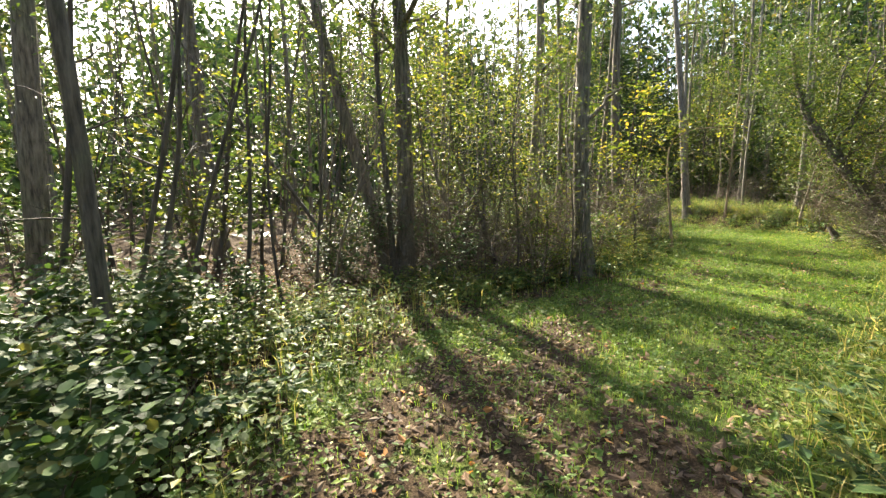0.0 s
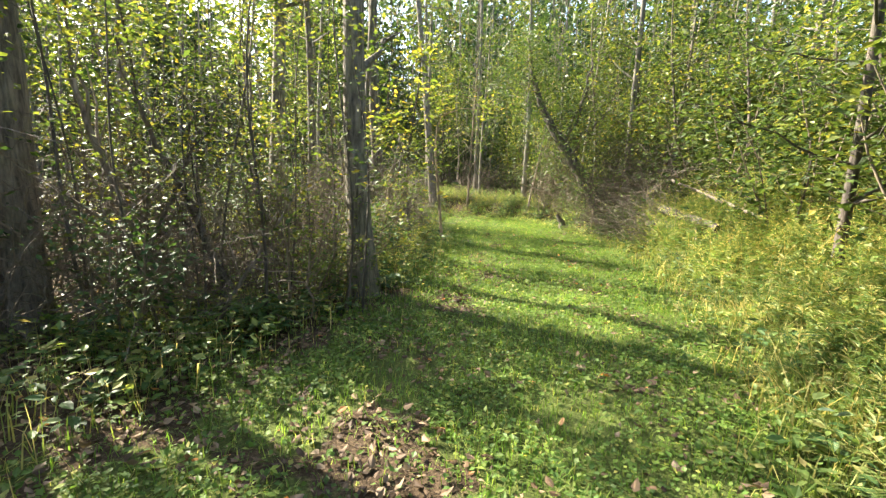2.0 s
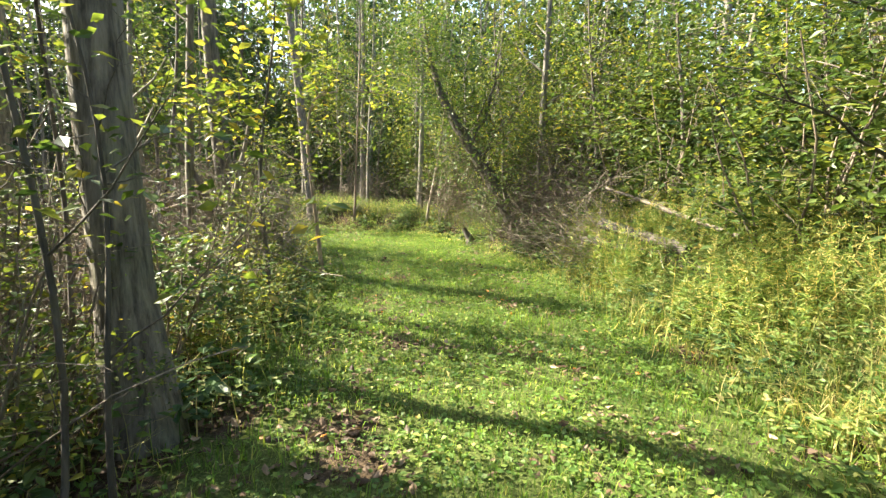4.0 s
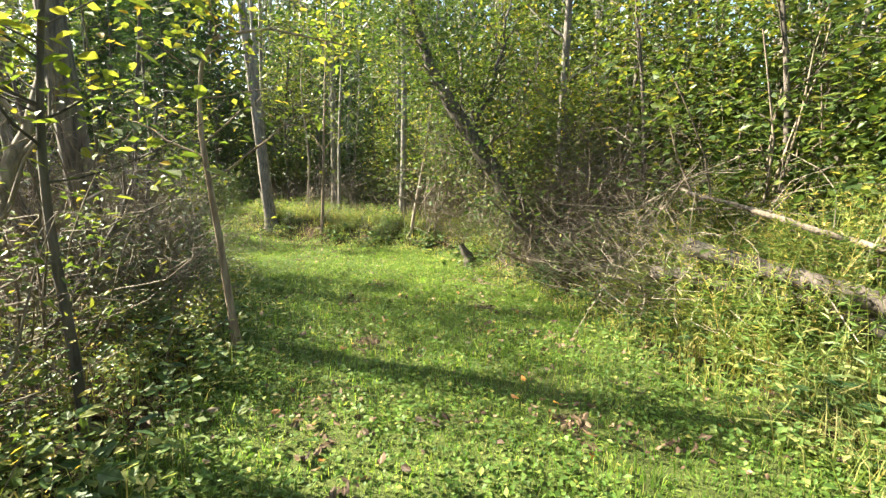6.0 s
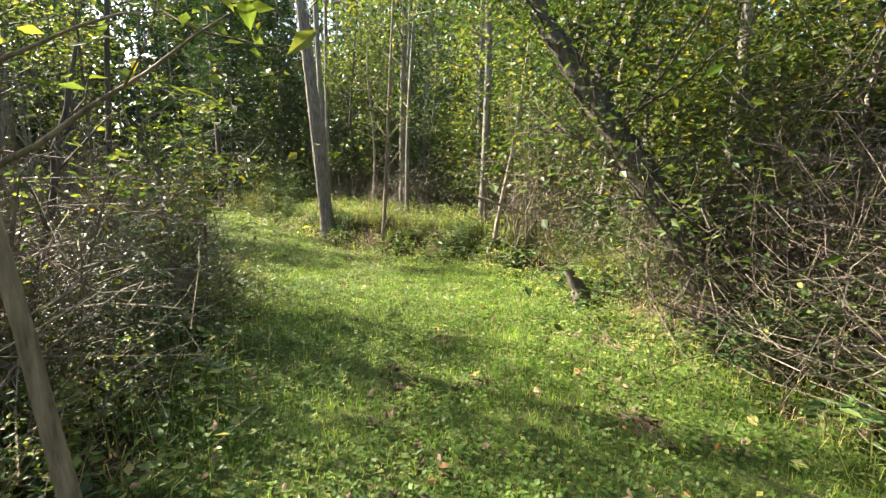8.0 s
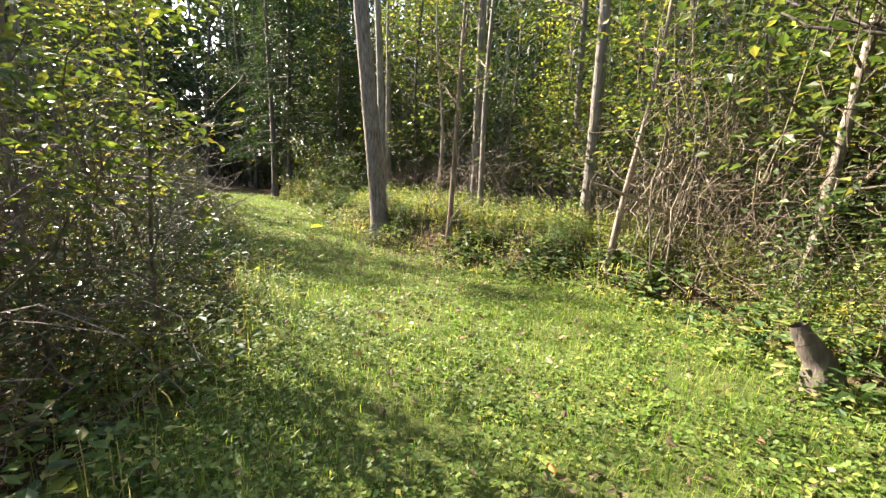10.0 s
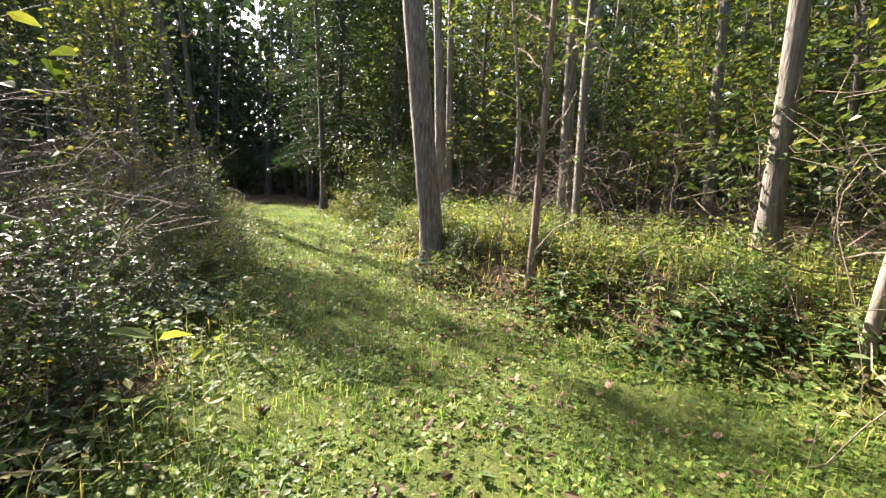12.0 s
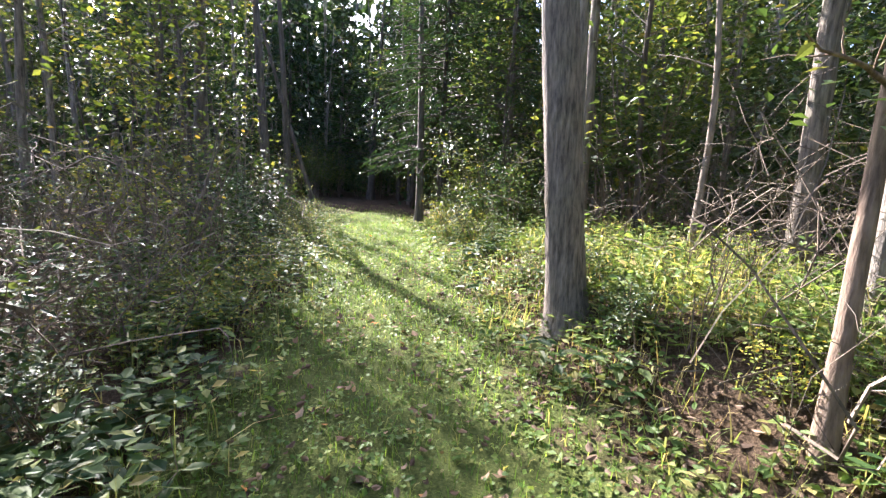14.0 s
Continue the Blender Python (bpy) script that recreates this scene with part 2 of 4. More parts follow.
def beyond(x, y):
    """Metres from the edge of the mown glade, negative inside it."""
    x, y = np.asarray(x, float), np.asarray(y, float)
    inside = np.zeros(x.shape, bool)
    best = np.full(x.shape, 1e9)
    for (ax, ay), (bx, by) in zip(RING, np.roll(RING, -1, 0)):
        cross = ((ay > y) != (by > y)) & (x < (bx - ax) * (y - ay) / (by - ay + 1e-12) + ax)
        inside ^= cross
        k = np.clip(((x - ax) * (bx - ax) + (y - ay) * (by - ay)) / ((bx - ax) ** 2 + (by - ay) ** 2), 0, 1)
        best = np.minimum(best, np.hypot(x - ax - k * (bx - ax), y - ay - k * (by - ay)))
    return np.where(inside, -best, best)


def left_side(x, y):
    """True on the sunny west side of the walk."""
    mid_y = [0, 3, 6, 9, 12, 15, 19, 40]
    mid_x = [0.0, 0.8, 3.2, 6.2, 8.2, 9.0, 8.6, 8.0]
    return np.asarray(x) < np.interp(y, mid_y, mid_x)


def rise(x, y):
    """Height of the ground."""
    x, y = np.asarray(x, float), np.asarray(y, float)
    soft = 0.018 * np.sin(1.1 * x + 0.7 * y) + 0.014 * np.sin(2.3 * x - 1.7 * y + 1) + 0.01 * np.sin(4.9 * x + 3.1 * y)
    out = np.clip(beyond(x, y), 0, 3) / 3
    d = np.clip(beyond(x, y) / np.where(y > 12, 0.85, 0.7), 0, 1)
    bank = np.where(left_side(x, y), 0.15 * np.clip(1 - np.abs(y - 11) / 3, 0, 1), (0.24 * np.clip((y - 8) / 3, 0, 1) + 0.2 * np.clip((y - 12.5) / 2, 0, 1)) * np.clip((24 - y) / 3, 0, 1))
    lane = np.interp(y, [10, 13.5, 17, 19, 24, 30, 45], [0, -0.06, -0.07, 0.04, 0.2, 0.24, 0.24])
    return lane + soft + bank * d * d * (3 - 2 * d) + out * (0.1 * np.sin(0.6 * x + 1.3) * np.sin(0.5 * y) + 0.06)


def bare(x, y):
    """Where fallen leaves cover the ground near the start: 1 there, 0 elsewhere."""
    d1 = ((x - 0.3) / 1.5) ** 2 + ((y - 2.2) / 1.9) ** 2
    d2 = ((x - 1.0) / 0.9) ** 2 + ((y - 4.2) / 1.0) ** 2
    d3 = ((x - 2.6) / 0.7) ** 2 + ((y - 6.5) / 0.9) ** 2
    wob = 0.5 * np.sin(3.1 * x + 1) * np.sin(2.7 * y) + 0.5 * np.sin(7 * x + 2 * np.sin(3 * y)) * np.sin(6.1 * y + 2)
    rim = 0.62 * np.clip(1.15 + beyond(x, y) / 1.3, 0, 1) * left_side(x, y) * np.clip((y - 2.5) / 1.5, 0, 1) * np.clip((8.6 - y) / 1.2, 0, 1)
    worn = np.clip(0.55 - ((x - 9.0) / 1.6) ** 2 * 0.4 - ((y - 18.5) / 4.5) ** 2 * 0.4, 0, 1)
    edge = 0.5 * np.clip(1 - np.abs(x - 9.9) / 0.7, 0, 1) * np.clip(1 - np.abs(y - 17.3) / 2.2, 0, 1)
    return np.clip(np.maximum(worn + edge, 0) + 0.3 * wob * (worn > 0), 0, 0.5) * (y > 12) + (y <= 12) * np.clip(np.maximum(np.maximum(np.maximum(1.25 - 0.8 * d1, 1.0 - d2), 0.8 - d3), rim) + wob, 0, 0.9)


def spaced(lo, mid_lo, mid_hi, hi, step, grow):
    c = list(np.arange(mid_lo, mid_hi + step, step))
    s = step
    while c[-1] < hi:
        s *= grow
        c.append(c[-1] + s)
    s = step
    while c[0] > lo:
        s *= grow
        c.insert(0, c[0] - s)
    return np.array(c)


def build_ground():
    gx = spaced(-900, -7, 17, 900, 0.14, 1.25)
    gy = spaced(-900, -3, 30, 900, 0.14, 1.25)
    X, Y = np.meshgrid(gx, gy, indexing="ij")
    geo = Geo()
    nx, ny = X.shape
    geo.add(np.stack([X, Y, rise(X, Y)], -1).reshape(-1, 3), np.stack([(np.arange(nx - 1)[:, None] * ny + np.arange(ny - 1)[None]) + o for o in (0, ny, ny + 1, 1)], -1).reshape(-1, 4))
    me = geo.mesh("ground", GROUND, True)
    d = beyond(X, Y)
    turf = np.clip(0.6 - d / np.where(left_side(X, Y), 0.8, 1.6), 0, 1) * (1 - 0.8 * bare(X, Y)) * np.clip((33 - Y) / 6, 0, 1)
    me.attributes.new("turf", "FLOAT", "POINT").data.foreach_set("value", turf.astype(np.float32).ravel())
    return tagged(new("ground", me), "forest floor of soil, leaf litter and mown turf", "ground", kind="structure")


build_ground()

# ---- plants ----


def stem_line(rng, base, lean, height, wobble, k=9):
    t = np.linspace(0, 1, k)
    ph = rng.uniform(0, 6.3, 4)
    x = base[0] + lean[0] * height * t + wobble * height * (np.sin(3 * t + ph[0]) - np.sin(ph[0]) + 0.4 * (np.sin(8 * t + ph[1]) - np.sin(ph[1])))
    y = base[1] + lean[1] * height * t + wobble * height * (np.sin(3 * t + ph[2]) - np.sin(ph[2]) + 0.4 * (np.sin(8 * t + ph[3]) - np.sin(ph[3])))
    return np.stack([x, y, base[2] + height * t], -1)


def at_line(line, t):
    k = np.asarray(t) * (len(line) - 1)
    i = np.minimum(k.astype(int), len(line) - 2)
    f = (k - i)[:, None]
    return line[i] * (1 - f) + line[i + 1] * f


def branching(rng, wood, line, radius, lo, count, reach, sides=4, lift=(0.1, 0.9), subs=3, own=None, slim=1.0):
    """Limbs with twigs off a stem; gives back places for leaves. own: a list that takes each limb apart."""
    spots = []
    for t in np.sort(rng.uniform(lo, 0.98, count)):
        if own is not None:
            wood = Geo()
            own.append(wood)
        p = at_line(line, [t])[0]
        a = rng.uniform(0, 2 * np.pi)
        d = unit(np.array([np.cos(a), np.sin(a), rng.uniform(*lift)]))
        ln = reach * (1.15 - 0.75 * (t - lo) / (1.001 - lo)) * rng.uniform(0.6, 1.2)
        s = np.linspace(0, 1, 6)[:, None]
        sag = rng.uniform(-0.15, 0.3)
        limb = p + d * ln * s + np.array([0, 0, sag * ln]) * s ** 2 + rng.normal(0, 0.03 * ln, (6, 3)) * s
        r = slim * radius * (1 - 0.75 * t) * rng.uniform(0.3, 0.5)
        tube(wood, limb, np.linspace(r, r * 0.25, 6), sides)
        spots.append(at_line(limb, rng.uniform(0.35, 1, 10)))
        for _ in range(subs):
            b = at_line(limb, [rng.uniform(0.25, 0.95)])[0]
            e = unit(d + rng.normal(0, 0.7, 3)) * ln * rng.uniform(0.25, 0.55)
            tw = b + e * np.linspace(0, 1, 4)[:, None] + rng.normal(0, 0.02 * ln, (4, 3)) * np.linspace(0, 1, 4)[:, None]
            tube(wood, tw, np.linspace(r * 0.4, r * 0.12, 4), 3)
            spots.append(at_line(tw, rng.uniform(0.2, 1, 8)))
    return np.concatenate(spots)


def foliage(rng, spots, count, size, shape, spread=0.12, clump=5, droop=-0.15):
    """Leaves in small sprays round the given places."""
    geo = Geo()
    n = max(1, count // clump)
    c = np.repeat(spots[rng.integers(0, len(spots), n)] + rng.normal(0, spread * 0.8, (n, 3)), clump, 0)
    head = np.repeat(rng.uniform(0, 2 * np.pi, n), clump) + rng.normal(0, 0.9, n * clump)
    pos = c + rng.normal(0, spread * 0.6, c.shape)
    al = np.stack([np.cos(head), np.sin(head), rng.normal(droop, 0.35, len(pos))], -1)
    up = unit(np.array([0, 0, 1.0]) + rng.normal(0, 0.45, pos.shape))
    leaves(geo, shape, pos, al, up, size * rng.uniform(0.45, 1.4, len(pos)))
    return geo


def tree(name, seed, height, radius, lean=(0, 0), wobble=0.012, lo=0.45, limbs=16, reach=1.6, count=1500, size=0.08, bark=None, leaf=None, shape=PLAIN, spread=0.16, label="", at=None, line=None, sides=9, group="", rings=14, slim=1.0):
    """A tapered trunk with limbs and a loose crown of leaves."""
    rng = np.random.default_rng(seed)
    top = new(name)
    wood, arms = Geo(), Geo()
    ln = np.array(line, float) if line is not None else stem_line(rng, (0, 0, -0.12), lean, height, wobble, rings)
    if line is not None:
        ln = at_line(ln, np.linspace(0, 1, 14))
        ln = ln + rng.normal(0, radius * 0.15, ln.shape) * np.linspace(0, 1, 14)[:, None]
    up = ln[:, 2] - ln[0, 2]
    t = np.linspace(0, 1, len(ln))
    rad = radius * (1 - 0.8 * t) * (1 + 0.45 * np.exp(-up / 0.18))
    tube(wood, ln, rad, sides, 0.05, rng)
    apart = [] if at is not None else None
    spots = branching(rng, arms, ln, radius, lo, limbs, reach, 5 if at is not None else 3, subs=3 if at is not None else 1, own=apart, slim=slim)
    part("trunk", wood.mesh("trunk", bark, True), top)
    for limb in apart or []:
        part("limb", limb.mesh("limb", bark, True), top)
    if apart is None:
        tagged(part("branchwork", arms.mesh("branchwork", bark, True), top), kind="stuff")
    if count:
        part("crown", foliage(rng, spots, count, size, shape, spread).mesh("crown", leaf), top)
    tagged(top, label, "tree", group)
    if at is not None:
        top.location = (at[0], at[1], float(rise(at[0], at[1])))
    return top


def shrub(name, seed, height, stems, spread, count, size, leaf, shape=OVATE, bark=None, label="", low=0.12, puff=0.12):
    """Several stems from one root, twiggy, leafy from low down."""
    rng = np.random.default_rng(seed)
    top = new(name)
    spots = []
    for _ in range(stems):
        a, h = rng.uniform(0, 2 * np.pi), height * rng.uniform(0.6, 1.1)
        b = (0.12 * math.cos(a), 0.12 * math.sin(a), -0.05)
        ln = stem_line(rng, b, (spread * math.cos(a) * rng.uniform(0.2, 1), spread * math.sin(a) * rng.uniform(0.2, 1)), h, 0.04, 7)
        r = 0.006 + 0.006 * height * rng.uniform(0.5, 1)
        wood = Geo()
        tube(wood, ln, np.linspace(r, r * 0.3, 7), 4)
        spots.append(branching(rng, wood, ln, r * 1.4, low, 3, 0.34 * height, 3, (0.0, 0.9), 1))
        part("stem", wood.mesh("stem", bark or TWIG, True), top)
    part("foliage", foliage(rng, np.concatenate(spots), count, size, shape, puff).mesh("foliage", leaf), top)
    return tagged(top, label, "shrub")


def conifer(name, seed, height, radius, label):
    """A dark evergreen with drooping tiers of needles."""
    rng = np.random.default_rng(seed)
    top = new(name)
    wood, arms, geo = Geo(), Geo(), Geo()
    ln = stem_line(rng, (0, 0, -0.1), (0, 0), height, 0.006, 12)
    tube(wood, ln, np.linspace(radius, radius * 0.15, 12), 8, 0.04, rng)
    spots, outs = [], []
    for z in np.arange(1.9, height, 0.24):
        for _ in range(5):
            a = rng.uniform(0, 2 * np.pi)
            r = (0.32 * (height - z) + 0.4) * rng.uniform(0.5, 1.05)
            r = min(r, 2.6)
            d = np.array([math.cos(a), math.sin(a), 0.0])
            s = np.linspace(0, 1, 5)[:, None]
            limb = at_line(ln, [z / height])[0] + d * r * s + np.array([0, 0, 1.0]) * r * (0.12 * s - 0.32 * s ** 2)
            tube(arms, limb, np.linspace(0.02, 0.005, 5), 4)
            spots.append(at_line(limb, rng.uniform(0.15, 1, 26)))
            outs.append(np.repeat(d[None], 26, 0))
    p, d = np.concatenate(spots), np.concatenate(outs)
    p = p + rng.normal(0, 0.1, p.shape) * (1, 1, 0.5)
    leaves(geo, LANCE, p, d + rng.normal(0, 0.5, p.shape) + (0, 0, -0.25), unit(rng.normal(0, 0.4, p.shape) + (0, 0, 1)), rng.uniform(0.16, 0.34, len(p)))
    part("trunk", wood.mesh("trunk", BARK_DARK, True), top)
    tagged(part("branchwork", arms.mesh("branchwork", BARK_DARK, True), top), kind="stuff")
    part("needles", geo.mesh("needles", NEEDLE), top)
    return tagged(top, label, "tree", "dark evergreens at the end of the lane")


def stuff(name, geo, material, label, category):
    return tagged(new(name, geo.mesh(name, material)), label, category, kind="stuff")


def pole(name, points, r0, r1, material, label, category, sides=7, seed=0, forks=0, jitter=0.3):
    rng = np.random.default_rng(seed + 90)
    geo, twigs = Geo(), []
    p = at_line(np.array(points, float), np.linspace(0, 1, 12))
    p = p + rng.normal(0, r0 * jitter, p.shape)
    tube(geo, p, np.linspace(r0, r1, 12), sides, 0.06, rng)
    for _ in range(forks):
        b = at_line(p, [rng.uniform(0.3, 0.95)])[0]
        e = unit(p[-1] - p[0] + rng.normal(0, 0.9, 3)) * rng.uniform(0.3, 0.9)
        twigs.append(Geo())
        tube(twigs[-1], b + e * np.linspace(0, 1, 4)[:, None] + rng.normal(0, 0.03, (4, 3)) * ((0,), (1,), (1,), (1,)), np.linspace(r0 * 0.35, r0 * 0.1, 4), 4)
    top = new(name, geo.mesh(name, material, True))
    for twig in twigs:
        part("twig", twig.mesh("twig", material, True), top)
    return tagged(top, label, category)


# named trees along the walk
tree("tree", 1, 11, 0.165, (0.02, 0.02), lo=0.3, limbs=22, reach=1.5, count=3250, size=0.084, bark=BARK, leaf=LEAF, at=(-0.85, 7.2), label="grey-barked tree in a tangled clump beside the glade")
tree("tree", 2, 10, 0.14, (-0.22, 0.03), lo=0.3, limbs=18, reach=1.4, count=2250, size=0.084, bark=BARK, leaf=LEAF, at=(-1.15, 7.75), label="grey-barked tree leaning out of a tangled clump")
tree("tree", 3, 9, 0.06, (-0.05, 0.0), lo=0.25, limbs=16, reach=1.1, count=1750, size=0.078, bark=BARK_DARK, leaf=LEAF, at=(-1.0, 7.0), label="slim dark tree in a tangled clump")
tree("tree", 4, 12, 0.155, (-0.05, 0.02), lo=0.17, limbs=30, reach=1.5, count=3750, size=0.084, bark=BARK, leaf=LEAF_YELLOW, at=(2.27, 7.2), label="straight grey-brown tree at the edge of the grass")
tree("tree", 5, 12, 0.13, (-0.02, 0.0), lo=0.3, limbs=20, reach=1.5, count=2750, size=0.090, bark=BARK, leaf=LEAF_YELLOW, at=(1.8, 10.2), label="straight grey-brown tree among thin saplings")
tree("tree", 6, 11, 0.15, (-0.04, 0.0), lo=0.55, limbs=20, reach=1.6, count=2750, size=0.090, bark=BARK, leaf=LEAF, at=(4.75, 12.4), label="brown-barked tree behind dead brush")
tree("tree", 7, 15, 0.168, (-0.10, 0.03), wobble=0.004, lo=0.45, limbs=16, reach=1.6, count=2000, size=0.101, bark=BARK_FURROWED, leaf=LEAF, at=(9.98, 18.95), sides=26, rings=80, label="leaning furrowed grey trunk at the bend of the lane")
tree("tree", 8, 13, 0.10, (-0.03, 0.0), wobble=0.004, lo=0.4, limbs=14, reach=1.3, count=1125, size=0.101, bark=BARK_PALE, leaf=LEAF, at=(10.8, 21.0), label="pale slim trunk behind a leaning tree")
tree("tree", 9, 13, 0.09, (-0.01, 0.0), wobble=0.004, lo=0.4, limbs=14, reach=1.3, count=1125, size=0.101, bark=BARK, leaf=LEAF, at=(11.35, 22.0), label="slim grey trunk behind a leaning tree")
tree("tree", 10, 8, 0.045, (0.07, 0.05), wobble=0.008, lo=0.2, limbs=18, reach=0.8, count=625, size=0.078, bark=BARK_RED, leaf=LEAF, at=(10.42, 17.05), label="thin reddish sapling with bare side twigs")
tree("tree", 11, 12, 0.105, (-0.01, 0.0), wobble=0.004, lo=0.3, limbs=16, reach=1.4, count=1500, size=0.090, bark=BARK, leaf=LEAF, at=(12.3, 19.2), label="straight brown trunk in the undergrowth")
tree("tree", 12, 6, 0.045, (0.04, 0.05), wobble=0.03, lo=0.3, limbs=14, reach=0.8, count=375, size=0.078, bark=DRY, leaf=LEAF_YELLOW, at=(11.75, 20.0), label="crooked pale sapling with bare twigs")
tree("tree", 13, 11, 0.1, (-0.03, 0.0), wobble=0.006, lo=0.35, limbs=14, reach=1.2, count=1500, size=0.090, bark=BARK_PALE, leaf=LEAF, at=(12.25, 15.82), label="slim pale trunk in the shade")
tree("tree", 14, 9, 0.05, (0.02, 0.0), wobble=0.008, lo=0.3, limbs=14, reach=1.0, count=1000, size=0.090, bark=BARK_PALE, leaf=LEAF, at=(11.55, 17.85), label="slim pale sapling in the shade")
tree("tree", 15, 5, 0.045, (0.12, 0.0), wobble=0.015, lo=0.25, limbs=16, reach=0.8, count=625, size=0.067, bark=DRY, leaf=LEAF_YELLOW, at=(11.3, 14.5), label="dry leaning sapling hung with dead vines")
tree("tree", 16, 11, 0.1, (0.0, 0.0), wobble=0.006, lo=0.25, limbs=18, reach=1.3, count=2250, size=0.084, bark=BARK_PALE, leaf=LEAF, at=(11.6, 10.7), label="pale trunk behind a thicket of dead vines")
tree("tree", 17, 9, 0.07, (-0.06, 0.0), wobble=0.004, lo=0.16, limbs=26, reach=1.4, count=3200, size=0.078, bark=BARK_DARK, leaf=LEAF, at=(7.05, 4.25), label="slim dark tree rising from tall grass")
tree("tree", 18, 3.1, 0.036, lo=0.3, limbs=16, reach=0.9, count=875, size=0.078, bark=BARK_RED, leaf=LEAF_YELLOW, line=[(0, 0, -0.05), (-0.08, 0.02, 0.7), (-0.16, 0.03, 1.4), (-0.22, 0.05, 2.0), (-0.15, 0.08, 2.6), (0.35, 0.08, 2.85), (1.3, 0.08, 2.9)], at=(5.3, 10.42), label="thin vine-wrapped sapling leaning beside the grass")
tree("tree", 19, 6, 0.19, lo=0.12, limbs=46, reach=1.5, count=13000, size=0.07, spread=0.4, slim=0.3, bark=BARK_DARK, leaf=LEAF, line=[(0.15, -0.15, -0.1), (-0.22, 0.46, 1.2), (-0.76, 1.39, 2.75), (-0.9, 1.9, 3.6), (-0.9, 2.4, 5.2)], at=(10.15, 10.2), label="dark leaning tree smothered in dead vines")
tree("tree", 20, 12, 0.15, (-0.05, 0.0), lo=0.4, limbs=16, reach=1.5, count=1125, size=0.090, bark=BARK, leaf=LEAF_YELLOW, at=(-4.5, 8.2), label="grey trunk among bare thin stems")
tree("tree", 21, 12, 0.17, (0.02, 0.0), lo=0.4, limbs=16, reach=1.5, count=875, size=0.090, bark=BARK, leaf=LEAF_YELLOW, at=(-5.4, 5.2), label="stout grey-brown trunk behind bare saplings")

tree("tree", 22, 3.7, 0.03, (0.05, -0.05), wobble=0.02, lo=0.4, limbs=16, reach=0.9, count=900, size=0.09, shape=OVATE, bark=BARK_DARK, leaf=LEAF_YELLOW, at=(4.05, 9.55), label="leafy young tree reaching over the grass")
tree("tree", 23, 7, 0.07, (-0.05, 0.05), lo=0.3, limbs=18, reach=1.9, count=1000, size=0.085, shape=OVATE, bark=BARK, leaf=LEAF, at=(4.0, 1.2), label="tree spreading leafy boughs over the start")
tree("tree", 24, 2.6, 0.022, (0.05, 0.0), wobble=0.02, lo=0.35, limbs=16, reach=0.7, count=800, size=0.085, shape=OVATE, bark=TWIG, leaf=LEAF_YELLOW, at=(6.5, 14.6), label="bushy young tree with bright yellow-green leaves")
tree("tree", 25, 2.3, 0.02, (0.0, 0.05), wobble=0.02, lo=0.35, limbs=14, reach=0.7, count=600, size=0.08, shape=OVATE, bark=TWIG, leaf=LEAF_YELLOW, at=(6.0, 13.7), label="bushy young tree with bright yellow-green leaves")

# Added to cast the shade band across the grass, traced back along the sun.
tree("tree", 26, 10, 0.1, (0.02, -0.02), lo=0.5, limbs=22, reach=1.7, count=2800, size=0.1, bark=BARK, leaf=LEAF, at=(4.5, 17.0), label="grey full-crowned tree added to shade the grass")

# Stands here only to throw shade where the lane narrows; an added tree.
tree("tree", 27, 9, 0.08, (0.0, -0.02), lo=0.4, limbs=20, reach=1.5, count=1500, size=0.1, bark=BARK, leaf=LEAF, at=(5.0, 24.8), label="grey tree added to shade the narrowing lane")

# bare leaning saplings by the start
for i, (x, y, lx, r) in enumerate([(-3.1, 3.5, 0.16, 0.03), (-3.5, 4.4, 0.1, 0.035), (-2.9, 4.1, 0.2, 0.028), (-2.7, 5.1, 0.05, 0.03), (-3.4, 5.6, 0.22, 0.04), (-2.3, 5.4, -0.05, 0.022), (-3.9, 3.6, 0.14, 0.035), (-1.9, 5.6, 0.02, 0.018), (-3.0, 6.4, 0.12, 0.03), (-4.2, 6.6, -0.08, 0.035), (-2.2, 7.4, 0.04, 0.025), (-3.3, 8.0, 0.1, 0.03)]):
    tree("sapling", 40 + i, 6.5, r, (lx, 0.02), 0.02, lo=0.2, limbs=12, reach=0.8, count=110, size=0.06, bark=BARK_DARK, leaf=LEAF_YELLOW, shape=OVATE, at=(x, y), sides=6, label="thin bare brown sapling with few yellow leaves", group="saplings by the start")
for i in range(16):
    x, y = -0.35 + 0.16 * i + 0.1 * math.sin(5 * i), 7.0 + 0.45 * math.sin(3.7 * i)
    tree("sapling", 70 + i, 4.2 + 1.3 * math.sin(2 * i), 0.013 + 0.005 * math.sin(i), (0.08 * math.sin(4 * i), 0.03), 0.03, lo=0.25, limbs=9, reach=0.7, count=400, size=0.062, bark=BARK_DARK, leaf=LEAF_YELLOW if i % 3 == 0 else LEAF, shape=PLAIN, at=(x, y), sides=5, label="thin upright stem in a leafy thicket", group="thicket stems")
r4 = np.random.default_rng(44)
for i in range(18):
    tree("sapling", 340 + i, r4.uniform(3.5, 6.5), r4.uniform(0.012, 0.028), (r4.normal(0.05, 0.16), r4.normal(0, 0.1)), 0.035, lo=0.15, limbs=9, reach=0.7, count=90, size=0.055, bark=BARK_DARK if i % 2 else TWIG, leaf=LEAF_YELLOW, shape=OVATE, at=(r4.uniform(-6.0, -1.7), r4.uniform(4.6, 9.0)), sides=5, label="slender bare brown sapling in a crowded stand", group="saplings by the start")
